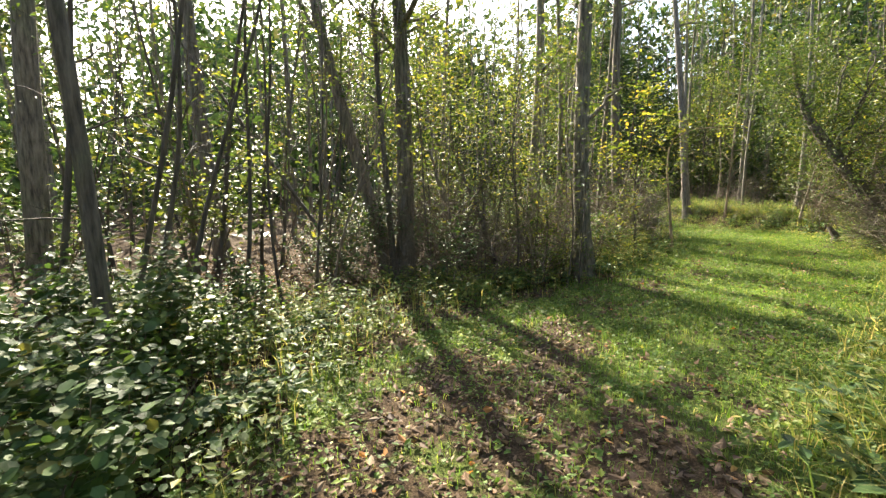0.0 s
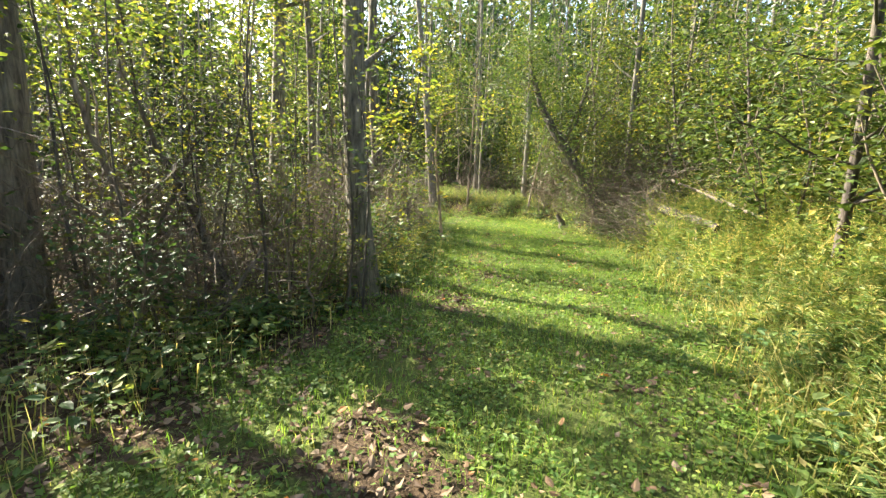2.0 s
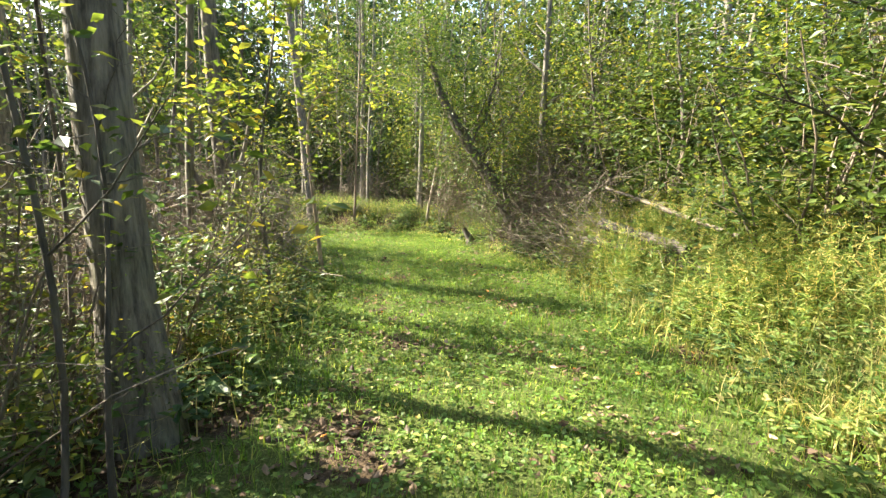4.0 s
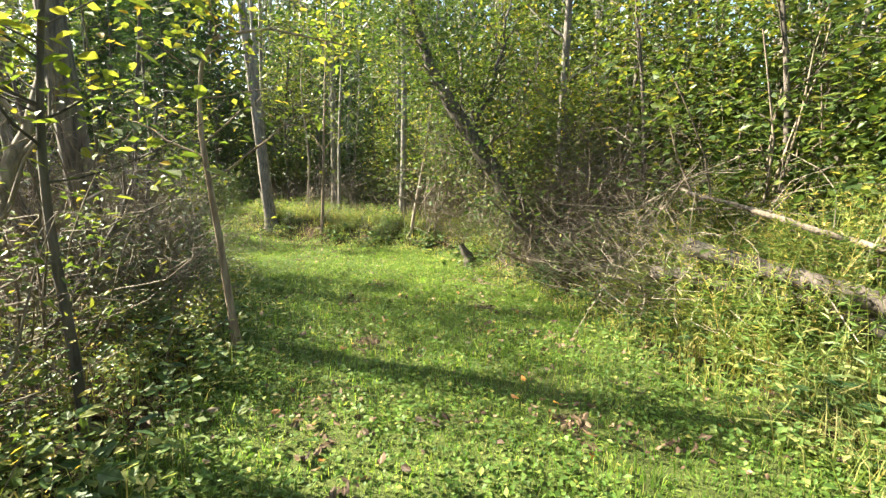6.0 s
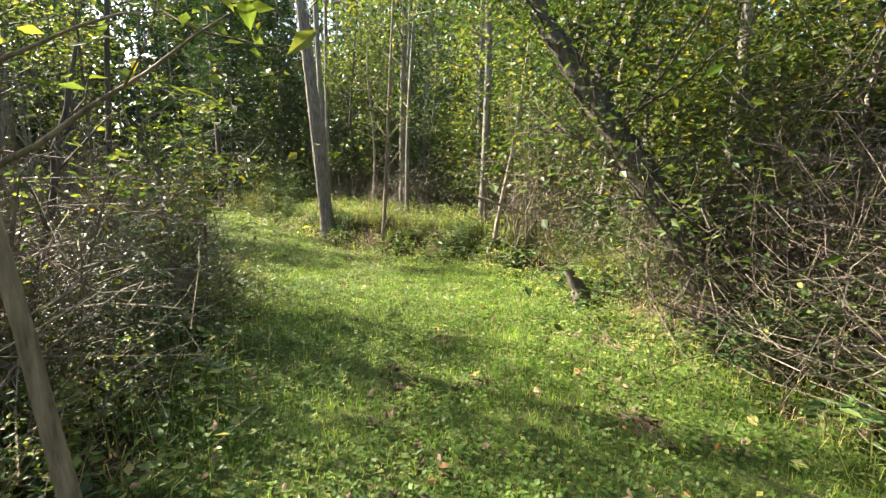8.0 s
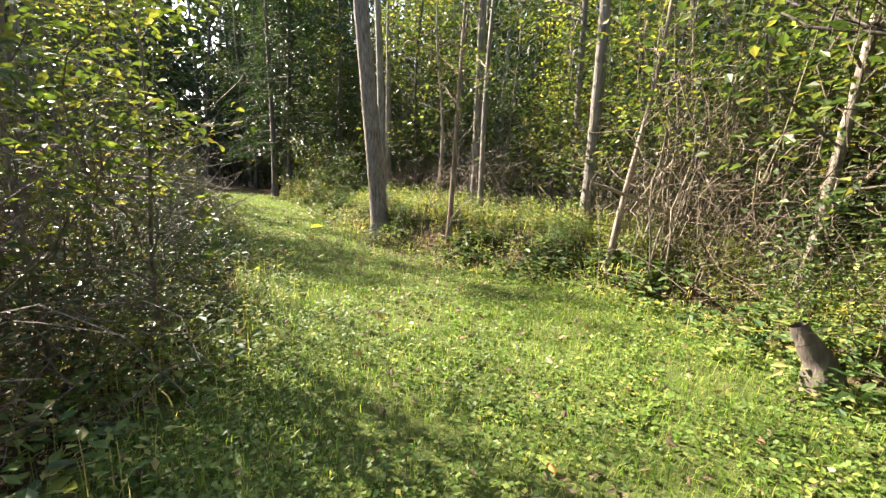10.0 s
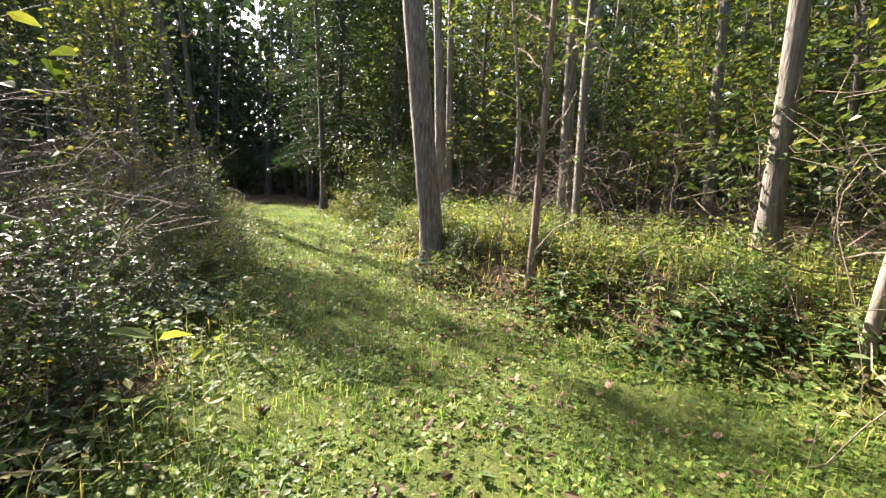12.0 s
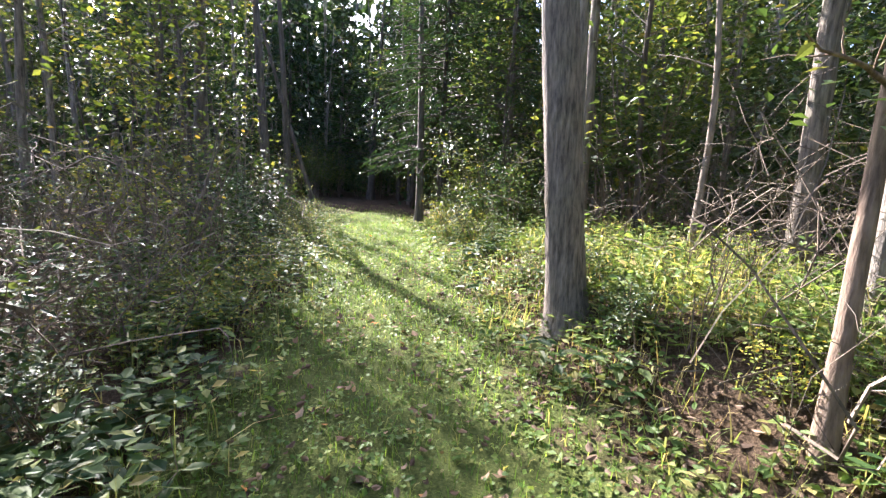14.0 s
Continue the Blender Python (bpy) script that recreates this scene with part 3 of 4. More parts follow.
pole("dead_branch", [(-1.65, 6.9, 0.0), (-2.6, 6.95, 1.5), (-4.5, 7.0, 4.2)], 0.045, 0.015, BARK_DARK, "long dead branch leaning among the saplings", "branch", forks=5)
pole("dead_branch", [(10.47, 14.09, 1.27), (11.8, 13.9, 0.89), (13.2, 13.7, 0.45)], 0.02, 0.04, DRY, "dry broken pole leaning out of the brush", "branch", forks=3, seed=2)
pole("dead_branch", [(9.5, 8.0, 1.52), (9.23, 7.46, 1.4), (8.85, 6.58, 1.18), (8.5, 5.7, 0.95)], 0.026, 0.032, DRY, "bleached dead branch on the brush pile", "branch", forks=4, seed=3)
pole("dead_branch", [(9.6, 7.9, 1.3), (9.3, 7.2, 1.36), (8.95, 6.4, 1.12)], 0.014, 0.008, DRY, "thin bleached dead branch on the brush pile", "branch", forks=7, seed=8)
pole("dead_branch", [(9.7, 9.2, 0.7), (9.5, 8.6, 1.2), (9.55, 7.9, 1.7), (9.8, 7.3, 2.0)], 0.013, 0.006, DRY, "arching dead branch over the brush pile", "branch", forks=5, seed=9)
pole("fallen_log", [(8.9, 8.0, 0.62), (8.6, 7.1, 0.64), (8.15, 6.2, 0.56), (7.85, 5.5, 0.3)], 0.085, 0.09, BARK_DARK, "dark rotten log under a weathered one", "log", 12, 14)
pole("fallen_log", [(8.76, 7.66, 0.95), (8.7, 7.55, 0.93), (8.5, 7.08, 0.87), (8.1, 6.32, 0.78), (8.02, 6.15, 0.75)], 0.09, 0.075, BARK_DARK, "weathered fallen log in the brush pile", "log", 12, 4, jitter=0.06)
pole("stump", [(10.38, 11.85, -0.05), (10.37, 11.88, 0.14), (10.26, 12.0, 0.4)], 0.14, 0.05, BARK_DARK, "dark rotten stump at the edge of the grass", "stump", 9, 5, jitter=0.02)

for i, (x, y, lx, ly, h, r) in enumerate([(3.4, 9.6, 0.7, 0.5, 2.2, 0.05), (4.5, 11.6, -0.7, 0.2, 2.0, 0.06), (4.9, 12.3, 0.5, 0.3, 2.4, 0.03), (3.0, 9.0, -0.6, 0.1, 2.6, 0.045), (5.2, 12.9, -0.9, 0.4, 1.8, 0.035), (0.9, 7.2, -0.8, 0.2, 2.0, 0.045), (0.3, 7.0, -0.7, 0.3, 2.2, 0.05), (-0.2, 7.1, 0.8, 0.1, 1.9, 0.03), (3.8, 10.4, 0.9, 0.4, 1.5, 0.03), (0.55, 6.75, 0.9, 0.0, 1.4, 0.022)]):
    pole("dead_branch", [(x, y, float(rise(x, y)) - 0.03), (x + 0.5 * lx, y + 0.4 * ly, 0.5 * h), (x + lx, y + ly, h)], r, r * 0.4, BARK_DARK if i % 3 else DRY, "dead stem leaning in the tangled thicket", "branch", forks=6, seed=30 + i)
for i, (x, y, z) in enumerate([(10.5, 11.6, 3.7), (9.9, 10.9, 3.8), (10.9, 11.1, 3.2), (10.3, 12.2, 4.2)]):
    pole("vine_limb", [(9.55, 11.3, 2.3), (9.55 + 0.45 * (x - 9.55), 11.3 + 0.5 * (y - 11.3), 2.45 + 0.25 * (z - 2.3)), (x, y, z), (x + 0.3 * (x - 9.6), y, z + 0.8)], 0.045, 0.014, BARK_DARK, "crooked dark limb of a vine-covered tree", "branch", forks=7, seed=50 + i, jitter=0.8)

# bare vines hung about the leaning sapling and the dark tree
r3 = np.random.default_rng(31)
for i in range(22):
    cx, cy = (11.7, 13.9) if i < 12 else (10.1, 10.9)
    x, y = cx + r3.normal(0, 0.45), cy + r3.normal(0, 0.5)
    if beyond(x, y) < 0.3:
        continue
    dx, dy = r3.normal(0, 0.35, 2)
    pole("dead_vine", [(x, y, 0.05), (x + 0.6 * dx, y + 0.4 * dy, 0.9), (x + dx * 0.5 + 0.15, y + dy, 1.7), (x + dx, y + dy + 0.1, 2.4), (x + 1.6 * dx, y + 1.5 * dy, 3.1)], r3.uniform(0.008, 0.017), 0.005, DRY, "bare pale vine hanging in the thicket", "vine", 5, 200 + i, 2, 1.6)

# far evergreens
fir = conifer("evergreen_tree", 60, 10, 0.11, "dark evergreen with drooping boughs over the lane")
fir.location = (10.2, 30.6, 0.2)
for x, y, s, r in ((0.8, 33.0, 1.1, 1), (9.9, 36.0, 1.2, 2), (11.4, 29.0, 0.95, 3), (10.8, 33.5, 1.2, 4), (0.4, 31.0, 0.9, 5), (9.75, 26.9, 0.9, 1.7), (11.0, 25.4, 0.85, 4.4),  (0.6, 35.5, 1.2, 2.5), (8.9, 39, 1.3, 0.4), (3.0, 42, 1.2, 1.3), (5.6, 42, 1.1, 3.3), (12.5, 36, 1.2, 2)):
    ob = copy_thing(fir, pose(x, y, float(rise(x, y)), 0, 0, r * 57))
    ob.scale = (s, s, s)

for i, (x, y, r, lx) in enumerate([(9.2, 26.85, 0.1, -0.03), (5.3, 27.6, 0.13, -0.02), (5.75, 28.4, 0.1, -0.05), (6.3, 29.5, 0.07, -0.3), (7.5, 38.4, 0.17, 0.04), (9.3, 33.0, 0.09, 0.02), (4.9, 24.6, 0.09, 0.03)]):
    tree("tree", 420 + i, 10, r, (lx, 0.0), 0.006, lo=0.45, limbs=12, reach=1.1, count=260, size=0.1, bark=BARK_DARK, leaf=LEAF_DARK, at=(x, y), sides=9, label="dark bare-stemmed trunk beside the shaded lane")

# the wood around
VARIANTS = [
    tree("tree", 101, 11, 0.075, (0.03, 0.0), 0.012, 0.22, 22, 1.7, 2200, 0.122, BARK, LEAF, spread=0.3, label="slim grey forest tree with a green crown"),
    tree("tree", 102, 13, 0.10, (-0.04, 0.02), 0.01, 0.3, 22, 1.9, 2200, 0.132, BARK, LEAF_YELLOW, spread=0.3, label="grey forest tree with a yellowing crown"),
    tree("tree", 103, 7, 0.045, (0.06, -0.03), 0.02, 0.12, 24, 1.4, 2200, 0.095, BARK_DARK, LEAF, spread=0.26, label="slender dark forest sapling in green leaf"),
    tree("tree", 104, 14, 0.12, (0.0, 0.03), 0.008, 0.3, 22, 2.0, 2200, 0.132, BARK_PALE, LEAF_DARK, spread=0.3, label="pale straight forest trunk with a dark crown"),
    tree("tree", 105, 5, 0.032, (-0.08, 0.05), 0.025, 0.1, 24, 1.2, 2200, 0.088, BARK_DARK, LEAF_YELLOW, spread=0.24, label="thin forest sapling with yellow-green leaves"),
    tree("tree", 106, 8, 0.055, (0.02, 0.06), 0.015, 0.12, 26, 1.5, 2200, 0.104, BARK, LEAF_DARK, spread=0.26, label="slim forest tree in dark green leaf"),
    tree("tree", 107, 11, 0.06, (0.02, 0.03), 0.012, 0.3, 20, 1.1, 420, 0.09, BARK, LEAF_YELLOW, spread=0.2, label="thin grey pole tree with a sparse crown"),
    tree("tree", 108, 7, 0.03, (0.05, 0.0), 0.02, 0.2, 18, 0.9, 320, 0.08, BARK_DARK, LEAF, spread=0.2, label="thin dark pole sapling with few leaves"),
]
PLACES = [o.location for o in scene.objects if o.parent is None]
rng = np.random.default_rng(7)
taken = [(p.x, p.y) for p in PLACES if p.length > 0.01]
SHADE = -np.array([SUN.x, SUN.y]) / SUN.z


def over_lane(x, y, lo, hi):
    """Share of a crown between two heights whose shade falls on the glade."""
    h = np.linspace(lo, hi, 12)
    px, py = x + SHADE[0] * h, y + SHADE[1] * h
    return float(np.mean((beyond(px, py) < -0.1) & (py < 24)))


def plant(kit, flags, pick, x, y, s, turn, stretch=1.0):
    m = pose(x, y, float(rise(x, y)), 0, 0, turn)
    if not flags[pick]:
        flags[pick] = True
        kit[pick].matrix_basis = m
        kit[pick].scale = (s, s, s * stretch)
    else:
        copy_thing(kit[pick], m).scale = (s, s, s * stretch)


used = [False] * len(VARIANTS)
# The last five places are added trees that shade the lane and west edge.
for x, y, k in ((11.3, 11.7, 2), (11.7, 12.6, 5), (12.4, 11.0, 2), (11.9, 9.8, 5), (11.0, 9.0, 2), (11.5, 8.3, 4), (12.8, 9.2, 5), (10.7, 7.2, 2), (11.9, 6.9, 5), (13.5, 10.5, 0), (10.2, 6.0, 4), (11.0, 5.2, 2), (9.4, 4.4, 5), (12.6, 5.0, 0), (14.0, 7.6, 3), (10.6, 3.4, 2), (4.5, 16.1, 2), (5.4, 21.4, 4), (5.2, 23.2, 2), (4.3, 24.6, 5), (-0.6, 9.7, 4)):
    plant(VARIANTS, used, k, x, y, 1.0, 50 * x)
    taken.append((x, y))
made = 0
for _ in range(9000):
    if made >= 215:
        break
    x, y = rng.uniform(-16, 26), rng.uniform(-5, 38)
    d = float(beyond(x, y))
    west = bool(left_side(x, y))
    if d < ((1.3 if y > 8 else 0.7) if west else 1.5) or d > 15 or min((x - a) ** 2 + (y - b) ** 2 for a, b in taken) < (0.6 if d < 4 else 1.6):
        continue
    if x < 0 and y < 10 and rng.random() < 0.5:
        continue
    if math.hypot(x, y + 0.5) < 2.4 or rng.random() > math.exp(-d / 9):
        continue
    pick = int(rng.choice([2, 4, 5, 2, 0] if d < 3.5 else ([0, 1, 2, 3, 5, 3] if west else [2, 5, 4, 5, 0, 3])))
    if pick < 6 and west and over_lane(x, y, 2.0, 16.0) > 0.0 and (y + 5 * SHADE[1] > 4 or rng.random() < 0.5):
        pick = int(rng.choice([6, 7]))
    if x < 0.5 and y < 12 and rng.random() < 0.7:
        pick = int(rng.choice([6, 7]))
    taken.append((x, y))
    plant(VARIANTS, used, pick, x, y, rng.uniform(0.8, 1.2), rng.uniform(0, 360), rng.uniform(0.9, 1.1))
    made += 1

# undergrowth shrubs
SHRUBS = [
    shrub("shrub", 201, 1.7, 6, 0.45, 1150, 0.08, LEAF_SHRUB, PLAIN, label="leafy green shrub in the undergrowth", puff=0.16),
    shrub("shrub", 202, 2.8, 7, 0.35, 1600, 0.092, LEAF, PLAIN, label="tall leafy shrub in the undergrowth", puff=0.2),
    shrub("shrub", 203, 1.1, 6, 0.6, 950, 0.058, LEAF_YELLOW, PLAIN, label="low yellow-green shrub at the wood's edge", puff=0.13),
    shrub("shrub", 204, 2.0, 8, 0.5, 600, 0.065, LEAF_YELLOW, OVATE, label="twiggy half-bare shrub with yellowing leaves"),
    shrub("shrub", 205, 1.3, 6, 0.6, 1100, 0.07, LEAF_DARK, PLAIN, label="dark green shrub in the shade", puff=0.15),
]
used = [False] * len(SHRUBS)
spots = []


def edge_points(line, step, y0, y1):
    p = np.array(line, float)
    n = int(np.hypot(*np.diff(p, axis=0).T).sum() / step)
    q = at_line(p, np.linspace(0, 1, n * 3))
    keep = [q[0]]
    for c in q:
        if np.hypot(*(c - keep[-1])) >= step:
            keep.append(c)
    return [c for c in keep if y0 < c[1] < y1]


for line, side, y0 in ((LEFT, -1, 6.2), (RIGHT, 1, 7.6)):
    for cx, cy in edge_points(line, 0.62, y0, 27):
        for off, lowest, highest, picks in ((0.45, 0.4, 0.65, [2, 4, 0, 2]), (1.05, 0.7, 1.0, [0, 4, 3, 1] if side > 0 else [0, 4, 3, 3])):
            x, y = cx + side * (off + rng.uniform(-0.15, 0.25)), cy + rng.uniform(-0.25, 0.25)
            low_side = side > 0 and 13.5 < cy < 21.5
            if beyond(x, y) < 0.25 or rng.random() < (0.75 if low_side and off > 1 else 0.12):
                continue
            if low_side:
                lowest, highest = 0.3, 0.5
            if side < 0 and 10.3 < cy < 13.5 and off > 1:
                picks = [3, 4]
            spots.append((x, y))
            plant(SHRUBS, used, int(rng.choice(picks)), x, y, rng.uniform(lowest, highest), rng.uniform(0, 360))

# tall leafy shrubs that close the east side
for _ in range(700):
    x, y = rng.uniform(6, 17), rng.uniform(0.5, 14)
    d = float(beyond(x, y))
    if bool(left_side(x, y)) or not 1.7 < d < 6.5 or any((x - a) ** 2 + (y - b) ** 2 < 0.9 for a, b in spots):
        continue
    if abs(x - 7.05) < 0.8 and abs(y - 4.2) < 0.8:
        continue
    spots.append((x, y))
    plant(SHRUBS, used, int(rng.choice([1, 1, 0])), x, y, rng.uniform(1.0, 1.3) + 0.09 * d, rng.uniform(0, 360))
for x, y, k, z in ((13.0, 12.4, 1, 1.3), (13.3, 13.6, 4, 1.6), (13.0, 14.6, 1, 1.2), (12.9, 16.0, 4, 1.4), (14.2, 15.2, 1, 1.4), (13.9, 17.2, 1, 1.3), (12.6, 11.6, 4, 1.5), (14.3, 13.2, 1, 1.5), (14.2, 18.9, 1, 1.3), (13.6, 20.6, 4, 1.5), (12.2, 22.0, 1, 1.2), (11.4, 23.4, 4, 1.4)):
    plant(SHRUBS, used, k, x, y, z, 70 * x)
made = 0
for _ in range(9000):
    if made >= 90:
        break
    x, y = rng.uniform(-12, 22), rng.uniform(-4, 34)
    d = float(beyond(x, y))
    west = bool(left_side(x, y))
    if d < 1.3 or d > 11 or rng.random() > math.exp(-d / 4.0):
        continue
    if math.hypot(x, y + 0.5) < 1.9 or (not west and y < 7 and d < 1.8):
        continue
    if not west and 13.5 < y < 22 and d < 3.2:
        continue
    if any((x - a) ** 2 + (y - b) ** 2 < 0.4 for a, b in spots):
        continue
    spots.append((x, y))
    pick = int(rng.choice([0, 1, 2, 3, 4] if west else [0, 1, 1, 3, 4])) if d > 1.0 else int(rng.choice([2, 3, 4, 0]))
    if west and pick == 1 and over_lane(x, y, 1.0, 2.8) > 0.2 and rng.random() < 0.7:
        pick = 3
    plant(SHRUBS, used, pick, x, y, rng.uniform(0.75, 1.25) * (0.6 if d < 0.9 else 1), rng.uniform(0, 360))
    made += 1

for x, y in ((4.6, 39.2), (5.8, 39.6), (6.9, 39.0), (8.0, 39.8), (9.2, 39.2), (10.3, 39.6), (5.2, 41), (7.4, 41.2), (9.0, 41.5), (11.2, 41), (3.6, 40.5), (10.4, 37.8), (5.0, 37.6)):
    plant(SHRUBS, used, int(rng.choice([1, 4, 1])), x, y, rng.uniform(0.9, 1.3), rng.uniform(0, 360))

# the broad-leaved bramble bush by the start
BRAMBLE = shrub("bramble_bush", 220, 0.95, 12, 0.7, 2000, 0.05, LEAF_SHRUB, ROUND, label="dense bramble bush with glossy rounded leaves", puff=0.1)
flag = [False]
for x, y, s in ((-1.85, 1.75, 1.0), (-2.5, 2.4, 1.1), (-2.1, 3.0, 0.95), (-3.1, 1.9, 1.1), (-2.9, 3.3, 1.05), (-3.8, 2.8, 1.1), (-2.4, 4.0, 0.8), (-1.7, 1.0, 0.9), (-2.6, 1.1, 1.1), (-3.6, 4.2, 1.0)):
    plant([BRAMBLE], flag, 0, x, y, s, 37 * x * 10)

# ---- ground cover ----
PETAL = (np.array([(0, 0, 0), (0.55, 0.42, 0.06), (1, 0, 0), (0.55, -0.42, 0.06)]), np.array([(0, 2, 1), (0, 3, 2)]))
rng = np.random.default_rng(11)


def scattered(n, x0, x1, y0, y1, keep):
    x, y = rng.uniform(x0, x1, n), rng.uniform(y0, y1, n)
    ok = keep(x, y) > rng.uniform(0, 1, n)
    return np.stack([x[ok], y[ok], rise(x[ok], y[ok])], -1)


def patchy(x, y, k=1.0):
    return 0.5 + 0.25 * np.sin(2.3 * k * x + 1.7 * np.sin(1.3 * k * y)) + 0.25 * np.sin(2.9 * k * y + 1.9 * np.sin(1.1 * k * x))


def in_lane(x, y):
    return np.clip(0.75 - beyond(x, y) / 0.5, 0, 1) * (1 - 0.85 * bare(x, y)) * np.clip((34 - y) / 10, 0, 1) * np.clip(0.25 + 14 / (y * y * 0.08 + 10), 0, 1)


p = scattered(560000, -2, 12, -2.5, 34, in_lane)
geo = Geo()
blades(geo, p, rng.uniform(0.035, 0.1, len(p)) * (0.7 + 0.6 * patchy(p[:, 0], p[:, 1])), rng.uniform(0.003, 0.007, len(p)), rng.uniform(0.2, 1.0, len(p)), rng)
stuff("mown_grass", geo, GRASS, "short green grass on the glade", "grass")
p = scattered(640000, -2, 12, -2.5, 30, lambda x, y: in_lane(x, y) * np.clip(1.5 * patchy(x, y, 1.6), 0.1, 1))
p[:, 2] += rng.uniform(0.01, 0.06, len(p))
geo = Geo()
a = rng.uniform(0, 6.28, len(p))
leaves(geo, PETAL, p, np.stack([np.cos(a), np.sin(a), rng.normal(0.1, 0.3, len(p))], -1), unit(rng.normal(0, 0.35, p.shape) + (0, 0, 1)), rng.uniform(0.014, 0.042, len(p)))
stuff("clover", geo, CLOVER, "clover and small weeds among the grass", "weeds")
p = scattered(160000, -5, 13, -2, 30, lambda x, y: np.clip(0.9 * bare(x, y) + 0.07 + 0.22 * np.clip(beyond(x, y) + 0.2 * (y > 12), 0, 1.5), 0, 1) * np.clip(1.2 - y / 25, 0.45, 1))
p[:, 2] += rng.uniform(0.0, 0.03, len(p)) + 0.01
geo = Geo()
a = rng.uniform(0, 6.28, len(p))
leaves(geo, CURLED, p, np.stack([np.cos(a), np.sin(a), rng.normal(0, 0.3, len(p))], -1), unit(rng.normal(0, 0.4, p.shape) + (0, 0, 1)), rng.uniform(0.03, 0.085, len(p)))
stuff("fallen_leaves", geo, DEAD, "dry brown fallen leaves on the ground", "leaves")


# tall grass and weeds on the verges
def verge(x, y):
    d = beyond(x, y)
    east = ~left_side(x, y)
    return np.where(east, np.clip(1.2 - np.abs(d - 1.1) / 1.3, 0, 1), 0.25 * np.clip(1 - np.abs(d - 0.4) / 0.8, 0, 1)) * np.clip((13 - y) / 3, 0.32, 1)


def tall(x, y):
    return np.where(left_side(x, y), 0.35, np.clip(0.35 + 0.4 * beyond(x, y), 0.3, 1.0)) * np.where(y > 9, 0.5, 1.0)


p = scattered(210000, -2, 13, -1.5, 24, verge)
geo = Geo()
h = tall(p[:, 0], p[:, 1]) * rng.uniform(0.45, 1.25, len(p))
blades(geo, p, h, rng.uniform(0.004, 0.01, len(p)), rng.uniform(0.25, 1.1, len(p)), rng)
stuff("tall_grass", geo, STRAW, "tall yellowing grass along the verge", "grass")
p = scattered(90000, -4, 14, -1, 28, lambda x, y: np.clip(verge(x, y) * 0.6 + 0.6 * np.clip(1 - np.abs(beyond(x, y) - 0.9) / 1.5, 0, 1), 0, 1) * np.clip(1.5 * patchy(x, y, 0.8), 0.1, 1))
geo, stalks = Geo(), Geo()
n = 9
h = rng.uniform(0.15, 0.6, len(p)) * np.where(left_side(p[:, 0], p[:, 1]), 0.7, np.clip(0.5 + 0.8 * beyond(p[:, 0], p[:, 1]), 0.4, 1.8) * np.where(p[:, 1] > 12.5, 0.55, 1.0))
k = np.repeat(np.arange(len(p)), n)
f = rng.uniform(0.25, 1, len(k))
a = rng.uniform(0, 6.28, len(k))
pos = p[k] + np.stack([0.03 * np.cos(a), 0.03 * np.sin(a), h[k] * f], -1)
leaves(geo, PLAIN, pos, np.stack([np.cos(a), np.sin(a), rng.normal(0.15, 0.3, len(k))], -1), unit(rng.normal(0, 0.3, pos.shape) + (0, 0, 1)), rng.uniform(0.03, 0.095, len(k)))
blades(stalks, p, h * 1.05, np.full(len(p), 0.006), np.full(len(p), 0.1), rng)
stuff("weeds", geo, HERB, "leafy green weeds along the edge", "weeds")
stuff("weed_stalks", stalks, STRAW, "thin stalks of weeds along the edge", "weeds")

# broad-leaved plants at the grass edge
p = scattered(45000, -2, 13, 1, 24, lambda x, y: np.clip(1 - np.abs(beyond(x, y) - 0.35) / 0.6, 0, 1) * np.clip(2.2 * patchy(x, y, 1.3) - 0.9, 0, 1))
k = np.repeat(np.arange(len(p)), 5)
a = rng.uniform(0, 6.28, len(k))
hh = rng.uniform(0.08, 0.34, len(p))
pos = p[k] + np.stack([0.04 * np.cos(a), 0.04 * np.sin(a), hh[k] * rng.uniform(0.6, 1, len(k))], -1)
geo = Geo()
leaves(geo, OVATE, pos, np.stack([np.cos(a), np.sin(a), rng.normal(0.05, 0.2, len(k))], -1), unit(rng.normal(0, 0.2, pos.shape) + (0, 0, 1)), rng.uniform(0.06, 0.14, len(k)))
blades(geo, p, hh, np.full(len(p), 0.006), np.full(len(p), 0.08), rng)
stuff("broad_leaved_weeds", geo, LEAF_SHRUB, "broad-leaved green plants at the grass edge", "weeds")


# tall stalks with narrow leaves and yellowing plumes on the sunny verge
p = scattered(20000, 2.2, 11, 1.6, 9.2, lambda x, y: np.where(left_side(x, y), 0, np.clip((beyond(x, y) - 0.1) / 0.5, 0, 1) * np.clip((3.4 - beyond(x, y)) / 0.8, 0, 1)) * np.clip(1.6 * patchy(x, y, 0.9), 0.15, 1))
h = rng.uniform(0.6, 1.25, len(p)) * np.clip(0.5 + 0.36 * beyond(p[:, 0], p[:, 1]), 0.45, 1.25) * np.clip(0.9 + 0.15 * (p[:, 1] - 4), 0.9, 1.25)
tilt = rng.normal(0, 0.16, (len(p), 2))
k = np.repeat(np.arange(len(p)), 20)
f = rng.uniform(0.12, 1, len(k))
a = rng.uniform(0, 6.28, len(k))
lift = np.stack([tilt[k, 0] * h[k] * f ** 2, tilt[k, 1] * h[k] * f ** 2, h[k] * f], -1)
geo, stalks, plumes = Geo(), Geo(), Geo()
leaves(geo, LANCE, p[k] + lift, np.stack([np.cos(a), np.sin(a), rng.normal(0.35, 0.3, len(k))], -1), unit(rng.normal(0, 0.35, (len(k), 3)) + (0, 0, 1)), rng.uniform(0.07, 0.16, len(k)) * (1.15 - 0.5 * f))
